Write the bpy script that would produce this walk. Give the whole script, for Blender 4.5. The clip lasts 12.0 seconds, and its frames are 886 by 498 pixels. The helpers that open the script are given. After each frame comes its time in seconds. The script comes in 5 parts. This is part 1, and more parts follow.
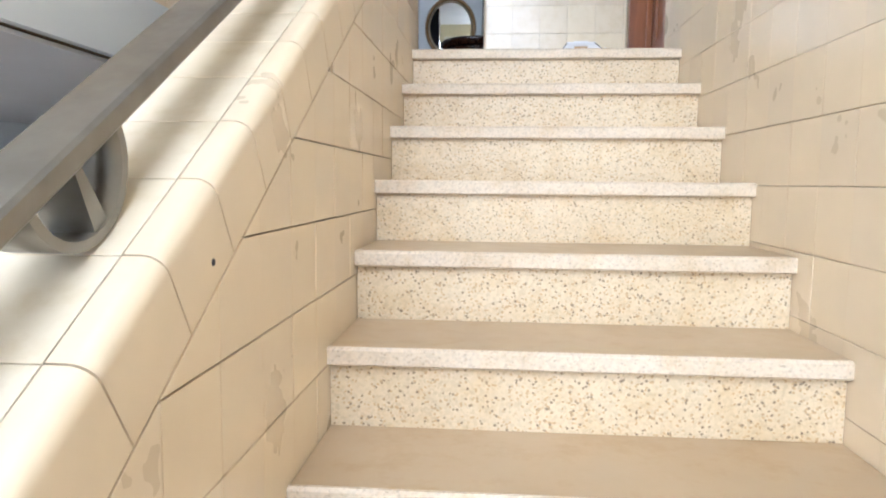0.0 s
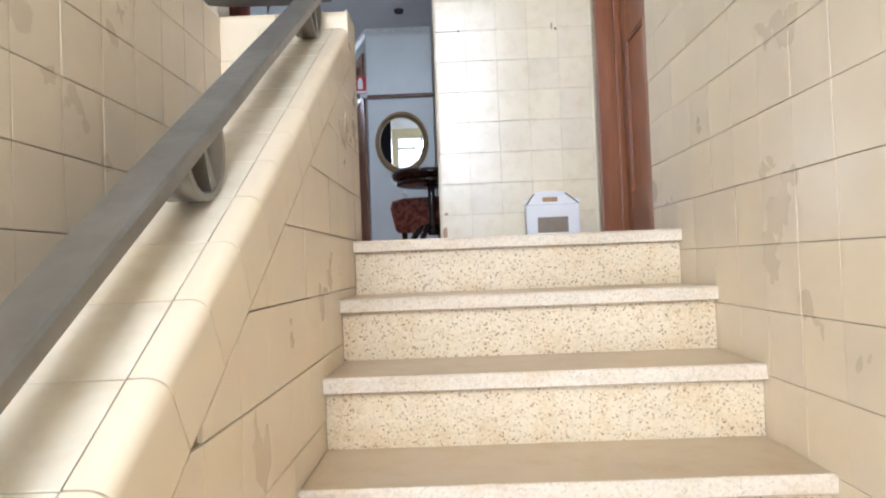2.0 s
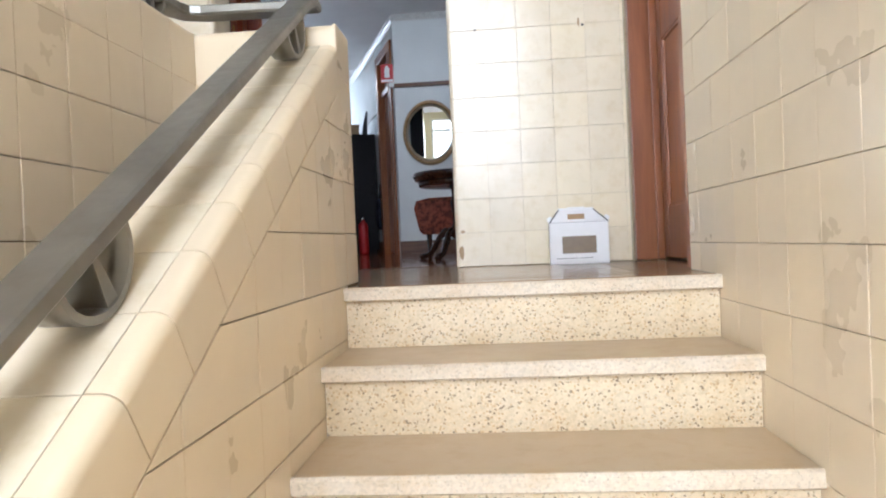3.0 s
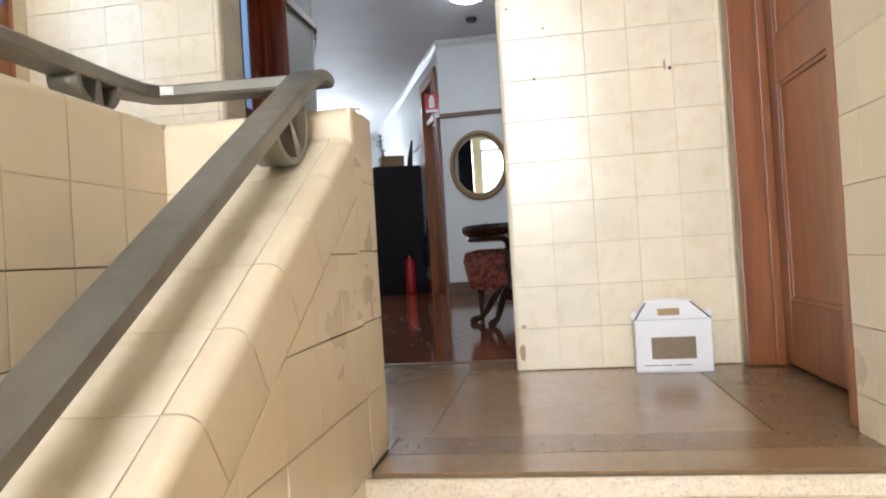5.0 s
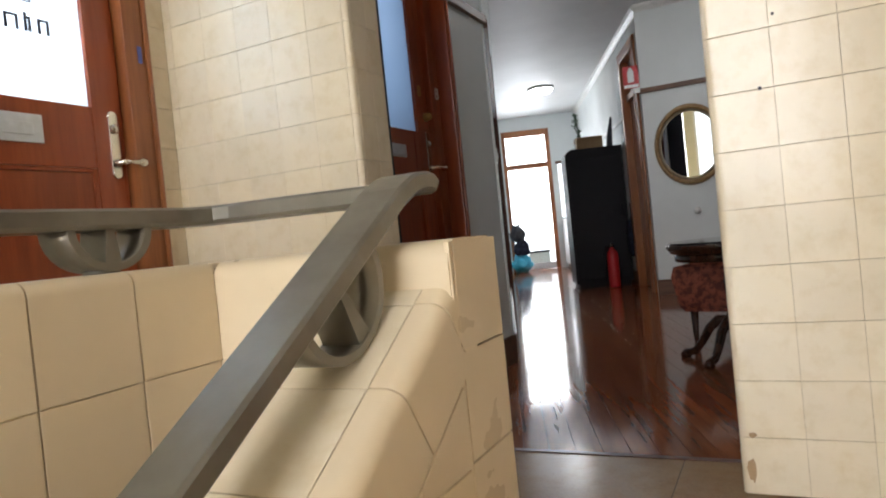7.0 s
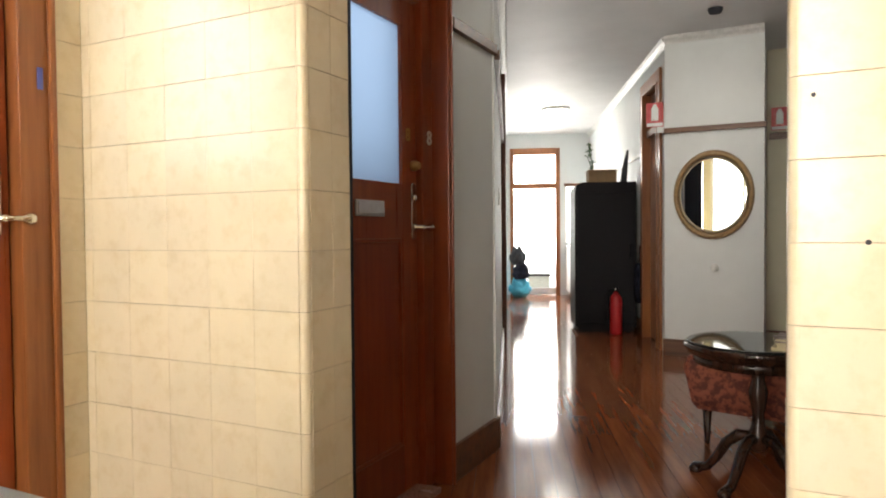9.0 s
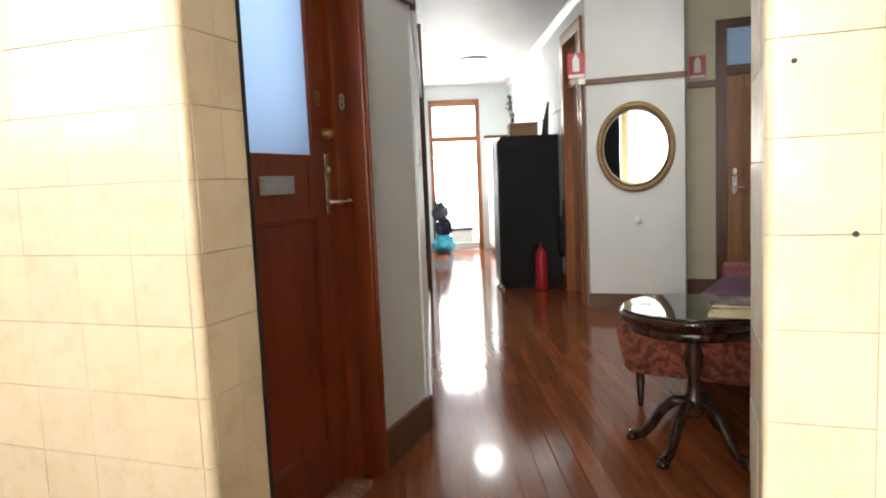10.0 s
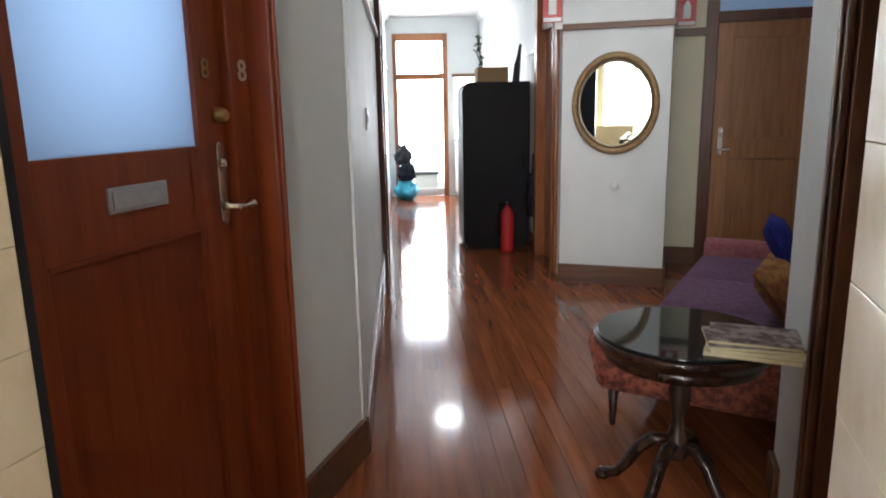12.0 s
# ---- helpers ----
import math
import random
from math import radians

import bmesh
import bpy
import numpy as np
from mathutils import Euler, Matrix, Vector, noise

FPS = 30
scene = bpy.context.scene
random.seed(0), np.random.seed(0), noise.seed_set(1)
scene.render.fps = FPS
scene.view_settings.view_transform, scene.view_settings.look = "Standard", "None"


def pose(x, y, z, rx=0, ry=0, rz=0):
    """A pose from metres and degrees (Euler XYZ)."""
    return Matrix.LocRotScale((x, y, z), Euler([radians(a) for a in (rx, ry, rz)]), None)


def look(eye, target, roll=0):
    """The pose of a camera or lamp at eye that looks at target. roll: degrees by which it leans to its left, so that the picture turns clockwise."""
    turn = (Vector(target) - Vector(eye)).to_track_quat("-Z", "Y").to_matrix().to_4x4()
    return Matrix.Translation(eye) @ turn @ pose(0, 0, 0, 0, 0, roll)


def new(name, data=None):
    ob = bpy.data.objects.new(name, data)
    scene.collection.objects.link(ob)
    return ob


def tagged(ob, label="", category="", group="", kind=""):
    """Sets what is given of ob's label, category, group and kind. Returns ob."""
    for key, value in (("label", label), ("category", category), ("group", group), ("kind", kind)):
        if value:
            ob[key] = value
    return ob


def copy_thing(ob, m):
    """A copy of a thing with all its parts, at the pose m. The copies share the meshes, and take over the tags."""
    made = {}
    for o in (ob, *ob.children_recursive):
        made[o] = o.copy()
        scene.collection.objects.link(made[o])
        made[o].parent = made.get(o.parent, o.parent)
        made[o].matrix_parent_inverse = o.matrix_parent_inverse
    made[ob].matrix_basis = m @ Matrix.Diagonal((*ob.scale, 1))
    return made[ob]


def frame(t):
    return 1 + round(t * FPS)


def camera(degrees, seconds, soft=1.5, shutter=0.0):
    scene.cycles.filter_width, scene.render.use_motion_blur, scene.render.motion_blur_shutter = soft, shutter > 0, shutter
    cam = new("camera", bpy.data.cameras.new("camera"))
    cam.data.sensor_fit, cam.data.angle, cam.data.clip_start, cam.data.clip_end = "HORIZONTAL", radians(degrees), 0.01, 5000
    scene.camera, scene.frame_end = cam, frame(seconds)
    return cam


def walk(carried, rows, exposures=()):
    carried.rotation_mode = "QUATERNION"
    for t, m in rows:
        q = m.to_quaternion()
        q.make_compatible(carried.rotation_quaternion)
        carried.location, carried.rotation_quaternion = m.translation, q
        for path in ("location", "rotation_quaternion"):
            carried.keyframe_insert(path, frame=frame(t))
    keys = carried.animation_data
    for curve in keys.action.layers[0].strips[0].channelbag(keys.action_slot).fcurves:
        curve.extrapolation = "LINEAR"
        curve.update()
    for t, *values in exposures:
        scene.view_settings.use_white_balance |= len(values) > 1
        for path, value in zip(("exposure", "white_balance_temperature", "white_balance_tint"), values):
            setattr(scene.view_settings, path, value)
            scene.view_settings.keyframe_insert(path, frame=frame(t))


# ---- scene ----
cam = camera(66.5, 12.0, 2.0)
PATH = [
    (0, (0.343, -2.713, -0.52), (0.187, -0.729, -0.718), 0.5),
    (0.5, (0.348, -2.535, -0.407), (0.157, -0.546, -0.497), 1.8),
    (1, (0.379, -2.426, -0.292), (0.192, -0.435, -0.272), -0.3),
    (1.5, (0.308, -2.253, -0.165), (0.227, -0.255, -0.195), -2.0),
    (2, (0.324, -2.142, -0.084), (0.288, -0.143, -0.039), -2.2),
    (2.5, (0.422, -1.97, 0.025), (0.329, 0.027, -0.032), -5.2),
    (2.7, (0.436, -1.937, 0.064), (0.33, 0.06, 0.034), -4.0),
    (4.5, (0.4, -1.425, 0.366), (0.156, 0.561, 0.361), -0.5),
    (5, (0.386, -1.314, 0.44), (0.085, 0.663, 0.461), -3.5),
    (5.5, (0.371, -1.157, 0.511), (-0.03, 0.8, 0.421), -3.8),
    (6, (0.413, -1.053, 0.554), (0.017, 0.901, 0.401), -5.6),
    (6.5, (0.46, -0.845, 0.654), (-0.072, 1.074, 0.478), -4.5),
    (7, (0.392, -0.757, 0.771), (-0.496, 1.034, 0.734), -5.8),
    (7.2, (0.356, -0.717, 0.81), (-0.698, 0.983, 0.813), -6.7),
    (8.8, (0.252, -0.262, 1.075), (-0.654, 1.521, 1.054), 1.3),
    (9, (0.242, -0.211, 1.092), (-0.651, 1.578, 1.043), -0.5),
    (9.5, (0.18, -0.081, 1.145), (-0.591, 1.756, 0.972), -2.5),
    (10, (0.14, 0.01, 1.175), (-0.541, 1.88, 0.976), -2.5),
    (10.5, (0.157, 0.173, 1.226), (-0.585, 2.008, 0.936), -3.3),
    (11, (0.143, 0.273, 1.284), (-0.557, 2.125, 0.999), -4.4),
    (11.5, (0.086, 0.457, 1.293), (-0.653, 2.294, 1.01), -3.6),
    (12, (0.046, 0.614, 1.376), (-0.545, 2.481, 0.97), -1.08),
]
walk(cam, [(t, look(eye, target, roll)) for t, eye, target, roll in PATH],
     exposures=[(0, -0.7, 5250, 10), (2.7, -0.58, 5350, 10), (4.5, -0.5, 5700, 10), (5.5, -0.55, 5950, 10), (6.5, -0.92, 6250, 10), (7.0, -0.95, 6300, 10), (8.8, -0.42, 7500, 10), (9.5, 0.03, 6350, 10), (10.5, 0.12, 7500, 10), (11.0, 0.0, 7300, 10), (11.5, -0.05, 5900, 10), (12.0, -0.05, 6300, 10)])

# ---- light ----
world = bpy.data.worlds.new("sky")
scene.world = world
world.use_nodes = True
wn = world.node_tree.nodes
sky = wn.new("ShaderNodeTexSky")
sky.sky_type, sky.sun_disc, sky.sun_elevation, sky.sun_rotation = "NISHITA", False, radians(40), radians(200)
world.node_tree.links.new(sky.outputs[0], wn["Background"].inputs[0])
wn["Background"].inputs[1].default_value = 0.1


def area(name, m, w, h, power, color):
    d = bpy.data.lights.new(name, "AREA")
    d.shape, d.size, d.size_y, d.energy, d.color = "RECTANGLE", w, h, power, color
    ob = new(name, d)
    ob.matrix_world = m
    return ob


K = pose(-1.03, 2.92, 0, 0, 0, 21)          # corridor: local x across, local y along
area("stair_window_light", look((0.15, -4.6, 2.0), (-0.3, 0, 0.2)), 1.5, 2.7, 205, (1.0, 0.95, 0.9))
# unseen fill lamp, added low to brighten the soffit and lower hall
area("stair_window_low_light", look((-0.7, -4.55, -0.5), (-0.9, 0, -0.6)), 0.9, 1.6, 70, (1.0, 0.96, 0.92))
area("corridor_window_light", K @ look((0.55, 8.9, 1.5), (0.6, 0, 0.9)), 0.9, 2.0, 115, (0.93, 0.97, 1.0))
area("office_glass_light", look((-1.95, 0.42, 1.75), (0, 0.42, 1.5)), 0.6, 0.8, 36, (0.78, 0.88, 1.0))
area("flat_glass_light", look((-1.4, 1.92, 1.75), (0, 1.92, 1.6)), 0.5, 0.9, 3.2, (0.75, 0.86, 1.0))


# ---- materials ----
def material(name, color, rough=0.5, metal=0.0, spec=0.5):
    m = bpy.data.materials.new(name)
    m.use_nodes = True
    b = m.node_tree.nodes["Principled BSDF"]
    b.inputs["Base Color"].default_value = (*color, 1)
    b.inputs["Roughness"].default_value, b.inputs["Metallic"].default_value = rough, metal
    b.inputs["Specular IOR Level"].default_value = spec
    return m, m.node_tree, b


def node(t, kind, **ins):
    n = t.nodes.new(kind)
    for k, v in ins.items():
        n.inputs[k.replace("_", " ")].default_value = v
    return n


def ramp(t, src, stops):
    r = t.nodes.new("ShaderNodeValToRGB")
    e = r.color_ramp.elements
    while len(e) < len(stops):
        e.new(0.5)
    for el, (p, c) in zip(e, stops):
        el.position, el.color = p, (*c, 1) if len(c) == 3 else c
    t.links.new(src, r.inputs[0])
    return r.outputs[0]


def mix(t, fac, a, b, how="MIX"):
    n = t.nodes.new("ShaderNodeMix")
    n.data_type, n.blend_type = "RGBA", how
    for sock, v in ((n.inputs[0], fac), (n.inputs[6], a), (n.inputs[7], b)):
        if hasattr(v, "links"):
            t.links.new(v, sock)
        else:
            sock.default_value = v if isinstance(v, float) else (*v, 1)
    return n.outputs[2]


def coords(t, scale=(1, 1, 1), world_space=False):
    if world_space:
        src = t.nodes.new("ShaderNodeNewGeometry").outputs["Position"]
    else:
        src = t.nodes.new("ShaderNodeTexCoord").outputs["Object"]
    mp = t.nodes.new("ShaderNodeMapping")
    mp.inputs["Scale"].default_value = scale
    t.links.new(src, mp.inputs[0])
    return mp.outputs[0]


def noise_at(t, vec, scale, detail=4.0, rough=0.55):
    n = node(t, "ShaderNodeTexNoise", Scale=scale, Detail=detail, Roughness=rough)
    t.links.new(vec, n.inputs["Vector"])
    return n.outputs["Fac"]


def bump(t, b, height, strength, distance=0.002):
    n = node(t, "ShaderNodeBump", Strength=strength, Distance=distance)
    t.links.new(height, n.inputs["Height"])
    t.links.new(n.outputs[0], b.inputs["Normal"])


def link_rough(t, b, src, lo, hi):
    mr = t.nodes.new("ShaderNodeMapRange")
    mr.inputs["To Min"].default_value, mr.inputs["To Max"].default_value = lo, hi
    t.links.new(src, mr.inputs["Value"])
    t.links.new(mr.outputs[0], b.inputs["Roughness"])


def shade(c, k):
    return tuple(min(1.0, v * k) for v in c)


def glazed(name, color, lo=0.1, hi=0.26, wear=1.0):
    m, t, b = material(name, color, 0.15)
    w = coords(t, world_space=True)
    big, mid, fine = noise_at(t, w, 4.0), noise_at(t, w, 17.0, 5.0, 0.65), noise_at(t, w, 75.0)
    rnd = t.nodes.new("ShaderNodeObjectInfo").outputs["Random"]
    tone = ramp(t, rnd, [(0.0, shade(color, 0.93)), (0.5, shade(color, 1.0)), (1.0, (min(1, color[0] * 1.05), color[1] * 1.04, color[2] * 0.98))])
    stain = ramp(t, big, [(0.35, shade(color, 0.9)), (0.6, shade(color, 1.02))])
    c = mix(t, 0.5, tone, stain)
    mottle = ramp(t, mid, [(0.3, (0.9, 0.86, 0.76)), (0.52, (1, 1, 1)), (0.75, (1.0, 0.985, 0.95))])
    c = mix(t, 0.7 * wear, c, mottle, "MULTIPLY")
    grime = ramp(t, fine, [(0.68, (1, 1, 1)), (0.85, (0.9, 0.85, 0.77))])
    t.links.new(mix(t, 0.35 * wear ** 3, c, grime, "MULTIPLY"), b.inputs["Base Color"])
    link_rough(t, b, big, lo, hi)
    wave = noise_at(t, w, 14.0, 1.5)
    bump(t, b, wave, 0.4, 0.004)
    return m


def terrazzo(name, base, rough, chip=1.0, speck=1.0):
    m, t, b = material(name, base, rough)
    w = coords(t, world_space=True)
    v1 = node(t, "ShaderNodeTexVoronoi", Scale=170.0)
    v2 = node(t, "ShaderNodeTexVoronoi", Scale=230.0)
    for v in (v1, v2):
        t.links.new(w, v.inputs["Vector"])
    sep = [t.nodes.new("ShaderNodeSeparateColor") for _ in range(2)]
    t.links.new(v1.outputs["Color"], sep[0].inputs[0])
    t.links.new(v2.outputs["Color"], sep[1].inputs[0])
    chips = ramp(t, sep[0].outputs[0], [(0.0, shade(base, 1 - 0.22 * chip)), (0.35, base), (0.7, shade(base, 1 + 0.1 * chip)), (1.0, shade(base, 1 - 0.1 * chip))])
    dark = ramp(t, sep[1].outputs[1], [(0.86, (1, 1, 1)), (0.9, (1 - 0.22 * speck, 1 - 0.36 * speck, 1 - 0.52 * speck)), (0.95, (1 - 0.3 * speck, 1 - 0.45 * speck, 1 - 0.6 * speck)), (0.97, (1 - 0.75 * speck, 1 - 0.8 * speck, 1 - 0.82 * speck))])
    big = ramp(t, noise_at(t, w, 3.0), [(0.3, (0.88, 0.85, 0.8)), (0.65, (1, 1, 1))])
    patch = ramp(t, noise_at(t, w, 14.0, 6.0, 0.65), [(0.32, (0.9, 0.82, 0.68)), (0.5, (1.0, 0.98, 0.94)), (0.68, (1, 1, 1))])
    big = mix(t, 0.8, big, patch, "MULTIPLY")
    t.links.new(mix(t, 1.0, mix(t, 1.0, chips, dark, "MULTIPLY"), big, "MULTIPLY"), b.inputs["Base Color"])
    link_rough(t, b, noise_at(t, w, 20.0), rough * 0.8, rough * 1.3)
    return m


def wood(name, dark, light, rough=0.3, axis="Z", stretch=14.0, coat=0.0, relief=0.05):
    m, t, b = material(name, light, rough)
    sc = {"X": (1.0, stretch, stretch), "Y": (stretch, 1.0, stretch), "Z": (stretch, stretch, 1.0)}[axis]
    o = coords(t, sc)
    info = t.nodes.new("ShaderNodeObjectInfo").outputs["Random"]
    add = t.nodes.new("ShaderNodeVectorMath")
    add.operation = "ADD"
    sc2 = t.nodes.new("ShaderNodeVectorMath")
    sc2.operation = "SCALE"
    sc2.inputs[0].default_value = (17.0, 9.0, 13.0)
    t.links.new(info, sc2.inputs["Scale"])
    t.links.new(o, add.inputs[0])
    t.links.new(sc2.outputs[0], add.inputs[1])
    grain = noise_at(t, add.outputs[0], 2.2, 6.0, 0.62)
    c = ramp(t, grain, [(0.3, dark), (0.62, light), (0.8, shade(light, 1.12))])
    tone = ramp(t, info, [(0.0, (0.72, 0.7, 0.68)), (1.0, (1.0, 1.0, 1.0))])
    t.links.new(mix(t, 1.0, c, tone, "MULTIPLY"), b.inputs["Base Color"])
    if relief:
        link_rough(t, b, grain, rough * 0.8, rough * 1.35)
        bump(t, b, grain, relief, 0.001)
    b.inputs["Coat Weight"].default_value, b.inputs["Coat Roughness"].default_value = coat, 0.08
    return m


def plaster(name, color, rough=0.55):
    m, t, b = material(name, color, rough)
    w = coords(t, world_space=True)
    n = noise_at(t, w, 2.0)
    f = noise_at(t, w, 130.0)
    t.links.new(ramp(t, n, [(0.3, shade(color, 0.93)), (0.65, shade(color, 1.02))]), b.inputs["Base Color"])
    bump(t, b, f, 0.15, 0.001)
    return m


def fabric(name, a, c, scale, rough=0.9):
    m, t, b = material(name, a, rough, 0, 0.2)
    o = coords(t, world_space=True)
    v = node(t, "ShaderNodeTexVoronoi", Scale=scale)
    t.links.new(o, v.inputs["Vector"])
    n = noise_at(t, o, scale * 0.7, 3.0)
    t.links.new(mix(t, ramp(t, n, [(0.42, (0, 0, 0)), (0.58, (1, 1, 1))]), a, c), b.inputs["Base Color"])
    bump(t, b, v.outputs["Distance"], 0.4, 0.004)
    return m


def steel(name, color, rough, metal=1.0):
    m, t, b = material(name, color, rough, metal)
    w = coords(t, world_space=True)
    n = noise_at(t, w, 9.0)
    t.links.new(ramp(t, n, [(0.3, shade(color, 0.8)), (0.7, shade(color, 1.08))]), b.inputs["Base Color"])
    link_rough(t, b, noise_at(t, w, 45.0), rough * 0.8, rough * 1.4)
    return m


def plain(name, color, rough=0.5, metal=0.0, vary=1.0):
    m, t, b = material(name, color, rough, metal)
    n = noise_at(t, coords(t), 30.0)
    t.links.new(ramp(t, n, [(0.3, shade(color, 1 - 0.12 * vary)), (0.7, shade(color, 1 + 0.06 * vary))]), b.inputs["Base Color"])
    return m


def frosted(name, color):
    m = bpy.data.materials.new(name)
    m.use_nodes = True
    t = m.node_tree
    t.nodes.clear()
    out = t.nodes.new("ShaderNodeOutputMaterial")
    tr = node(t, "ShaderNodeBsdfTranslucent", Color=(*color, 1))
    gl = node(t, "ShaderNodeBsdfGlossy", Roughness=0.25)
    mx = node(t, "ShaderNodeMixShader", Fac=0.06)
    t.links.new(tr.outputs[0], mx.inputs[1])
    t.links.new(gl.outputs[0], mx.inputs[2])
    t.links.new(mx.outputs[0], out.inputs[0])
    return m


def glow(name, color, strength):
    m = bpy.data.materials.new(name)
    m.use_nodes = True
    t = m.node_tree
    t.nodes.clear()
    e = node(t, "ShaderNodeEmission", Color=(*color, 1), Strength=strength)
    t.links.new(e.outputs[0], t.nodes.new("ShaderNodeOutputMaterial").inputs[0])
    return m


def clear_glass(name):
    m, t, b = material(name, (1, 1, 1), 0.0)
    b.inputs["Transmission Weight"].default_value, b.inputs["IOR"].default_value = 1.0, 1.45
    return m


TILE = glazed("cream_glaze", (0.76, 0.64, 0.455), 0.2, 0.4, 0.0)
# paler copy of the glaze: stronger light on these tiles is in its colour
TILE_PALE_LIT = glazed("pale_lit_cream_glaze", (0.80, 0.71, 0.54))
GROUT = plain("grout", (0.26, 0.19, 0.11), 0.9)
GROUT_PALE = plain("pale_grout", (0.46, 0.38, 0.26), 0.9)
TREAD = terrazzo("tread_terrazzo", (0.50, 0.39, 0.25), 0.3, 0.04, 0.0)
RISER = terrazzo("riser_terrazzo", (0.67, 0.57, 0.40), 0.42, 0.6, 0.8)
NOSING = terrazzo("nosing_terrazzo", (0.66, 0.58, 0.46), 0.55, 0.6, 0.25)
LANDING = terrazzo("landing_terrazzo", (0.32, 0.215, 0.12), 0.17, 0.3, 0.15)
BAND = terrazzo("band_terrazzo", (0.25, 0.165, 0.095), 0.2, 0.6, 0.6)
FLOOR_WOOD = wood("floor_wood", (0.19, 0.054, 0.02), (0.31, 0.096, 0.036), 0.1, "Z", 12.0, 0.06, 0.0)
FLOOR_WOOD.node_tree.nodes["Principled BSDF"].inputs["Specular IOR Level"].default_value = 0.38
DOOR_WOOD = wood("door_wood", (0.24, 0.046, 0.014), (0.34, 0.074, 0.022), 0.28)
FRAME_WOOD = wood("frame_wood", (0.24, 0.078, 0.025), (0.38, 0.138, 0.045), 0.3)
FRAME_DARK = wood("dark_frame_wood", (0.06, 0.02, 0.01), (0.14, 0.045, 0.02), 0.33)
OAK = wood("oak", (0.26, 0.11, 0.04), (0.42, 0.19, 0.072), 0.38)
TRIM_WOOD = wood("trim_wood", (0.09, 0.04, 0.02), (0.2, 0.09, 0.045), 0.38, "X")
TABLE_WOOD = wood("mahogany", (0.014, 0.007, 0.005), (0.045, 0.019, 0.011), 0.22)
WALL = plaster("painted_plaster", (0.735, 0.77, 0.77))
WALL_CREAM = plaster("cream_plaster", (0.70, 0.66, 0.5))
CEIL = plaster("ceiling_plaster", (0.78, 0.78, 0.78))
RAIL = steel("satin_metal", (0.28, 0.268, 0.24), 0.35, 0.8)
CHROME = steel("chrome", (0.75, 0.72, 0.66), 0.18)
ALU = plain("aluminium", (0.66, 0.7, 0.76), 0.38, 0.3)
BRASS = steel("brass", (0.55, 0.38, 0.16), 0.3)
BLACK = plain("black_lacquer", (0.008, 0.008, 0.012), 0.55)
BLACK.node_tree.nodes["Principled BSDF"].inputs["Specular IOR Level"].default_value = 0.25
DARK = plain("dark_stuff", (0.02, 0.022, 0.03), 0.7)
RED = plain("red_paint", (0.5, 0.02, 0.025), 0.35)
WHITE = plain("white_card", (0.84, 0.84, 0.84), 0.5, 0.0, 0.2)
WHITE_GLOSS = plain("white_gloss", (0.8, 0.8, 0.78), 0.3)
CARD = plain("brown_card", (0.42, 0.28, 0.15), 0.8)
KRAFT = plain("box_window", (0.19, 0.13, 0.065), 0.35)
INK = plain("ink", (0.03, 0.03, 0.04), 0.6)
PAPER = plain("paper", (0.7, 0.63, 0.42), 0.8)
COVER = fabric("magazine_cover", (0.10, 0.055, 0.05), (0.35, 0.3, 0.28), 30.0, 0.4)
PURPLE = fabric("purple_cloth", (0.115, 0.06, 0.115), (0.15, 0.085, 0.14), 60.0)
PINK = fabric("rose_cloth", (0.25, 0.08, 0.1), (0.3, 0.12, 0.13), 40.0)
PATTERN = fabric("patterned_cloth", (0.38, 0.12, 0.075), (0.15, 0.05, 0.04), 45.0)
GOLD_CLOTH = fabric("ochre_cloth", (0.32, 0.17, 0.05), (0.2, 0.08, 0.04), 30.0)
BLUE_CLOTH = fabric("blue_cloth", (0.018, 0.025, 0.19), (0.025, 0.035, 0.24), 50.0)
BLUE_BAG = plain("blue_plastic", (0.05, 0.42, 0.62), 0.4)
NAVY = fabric("navy_cloth", (0.015, 0.017, 0.03), (0.03, 0.035, 0.06), 20.0)
LEAF = plain("leaf", (0.05, 0.11, 0.045), 0.5)
TABLE_GLASS = plain("dark_glass_top", (0.012, 0.018, 0.02), 0.04)
MIRROR, _, _ = material("mirror_glass", (0.9, 0.92, 0.9), 0.01, 1.0)
FROST_OFFICE = frosted("frosted_glass", (0.86, 0.9, 0.92))
FROST_FLAT = frosted("blue_frosted_glass", (0.68, 0.79, 0.92))
GLASS = clear_glass("clear_glass")
LAMP_GLOW = glow("lamp_glow", (0.98, 0.97, 0.95), 47.0)
DAY_GLOW = glow("daylight_backdrop", (0.94, 0.97, 1.0), 5.0)


# ---- mesh helpers ----
def box(bm, x0, x1, y0, y1, z0, z1, bev=0.0, m=None):
    r = bmesh.ops.create_cube(bm, size=1.0)["verts"]
    for v in r:
        v.co = Vector(((x0 + x1) / 2 + v.co.x * (x1 - x0), (y0 + y1) / 2 + v.co.y * (y1 - y0), (z0 + z1) / 2 + v.co.z * (z1 - z0)))
    if bev:
        es = list({e for v in r for e in v.link_edges})
        out = bmesh.ops.bevel(bm, geom=es, offset=bev, segments=2, affect="EDGES", profile=0.6)
        r = list({v for f in out["faces"] for v in f.verts} | {v for v in r if v.is_valid})
    if m:
        bmesh.ops.transform(bm, matrix=m, verts=[v for v in r if v.is_valid])
    return bm


def bx(*a, **k):
    return box(bmesh.new(), *a, **k)


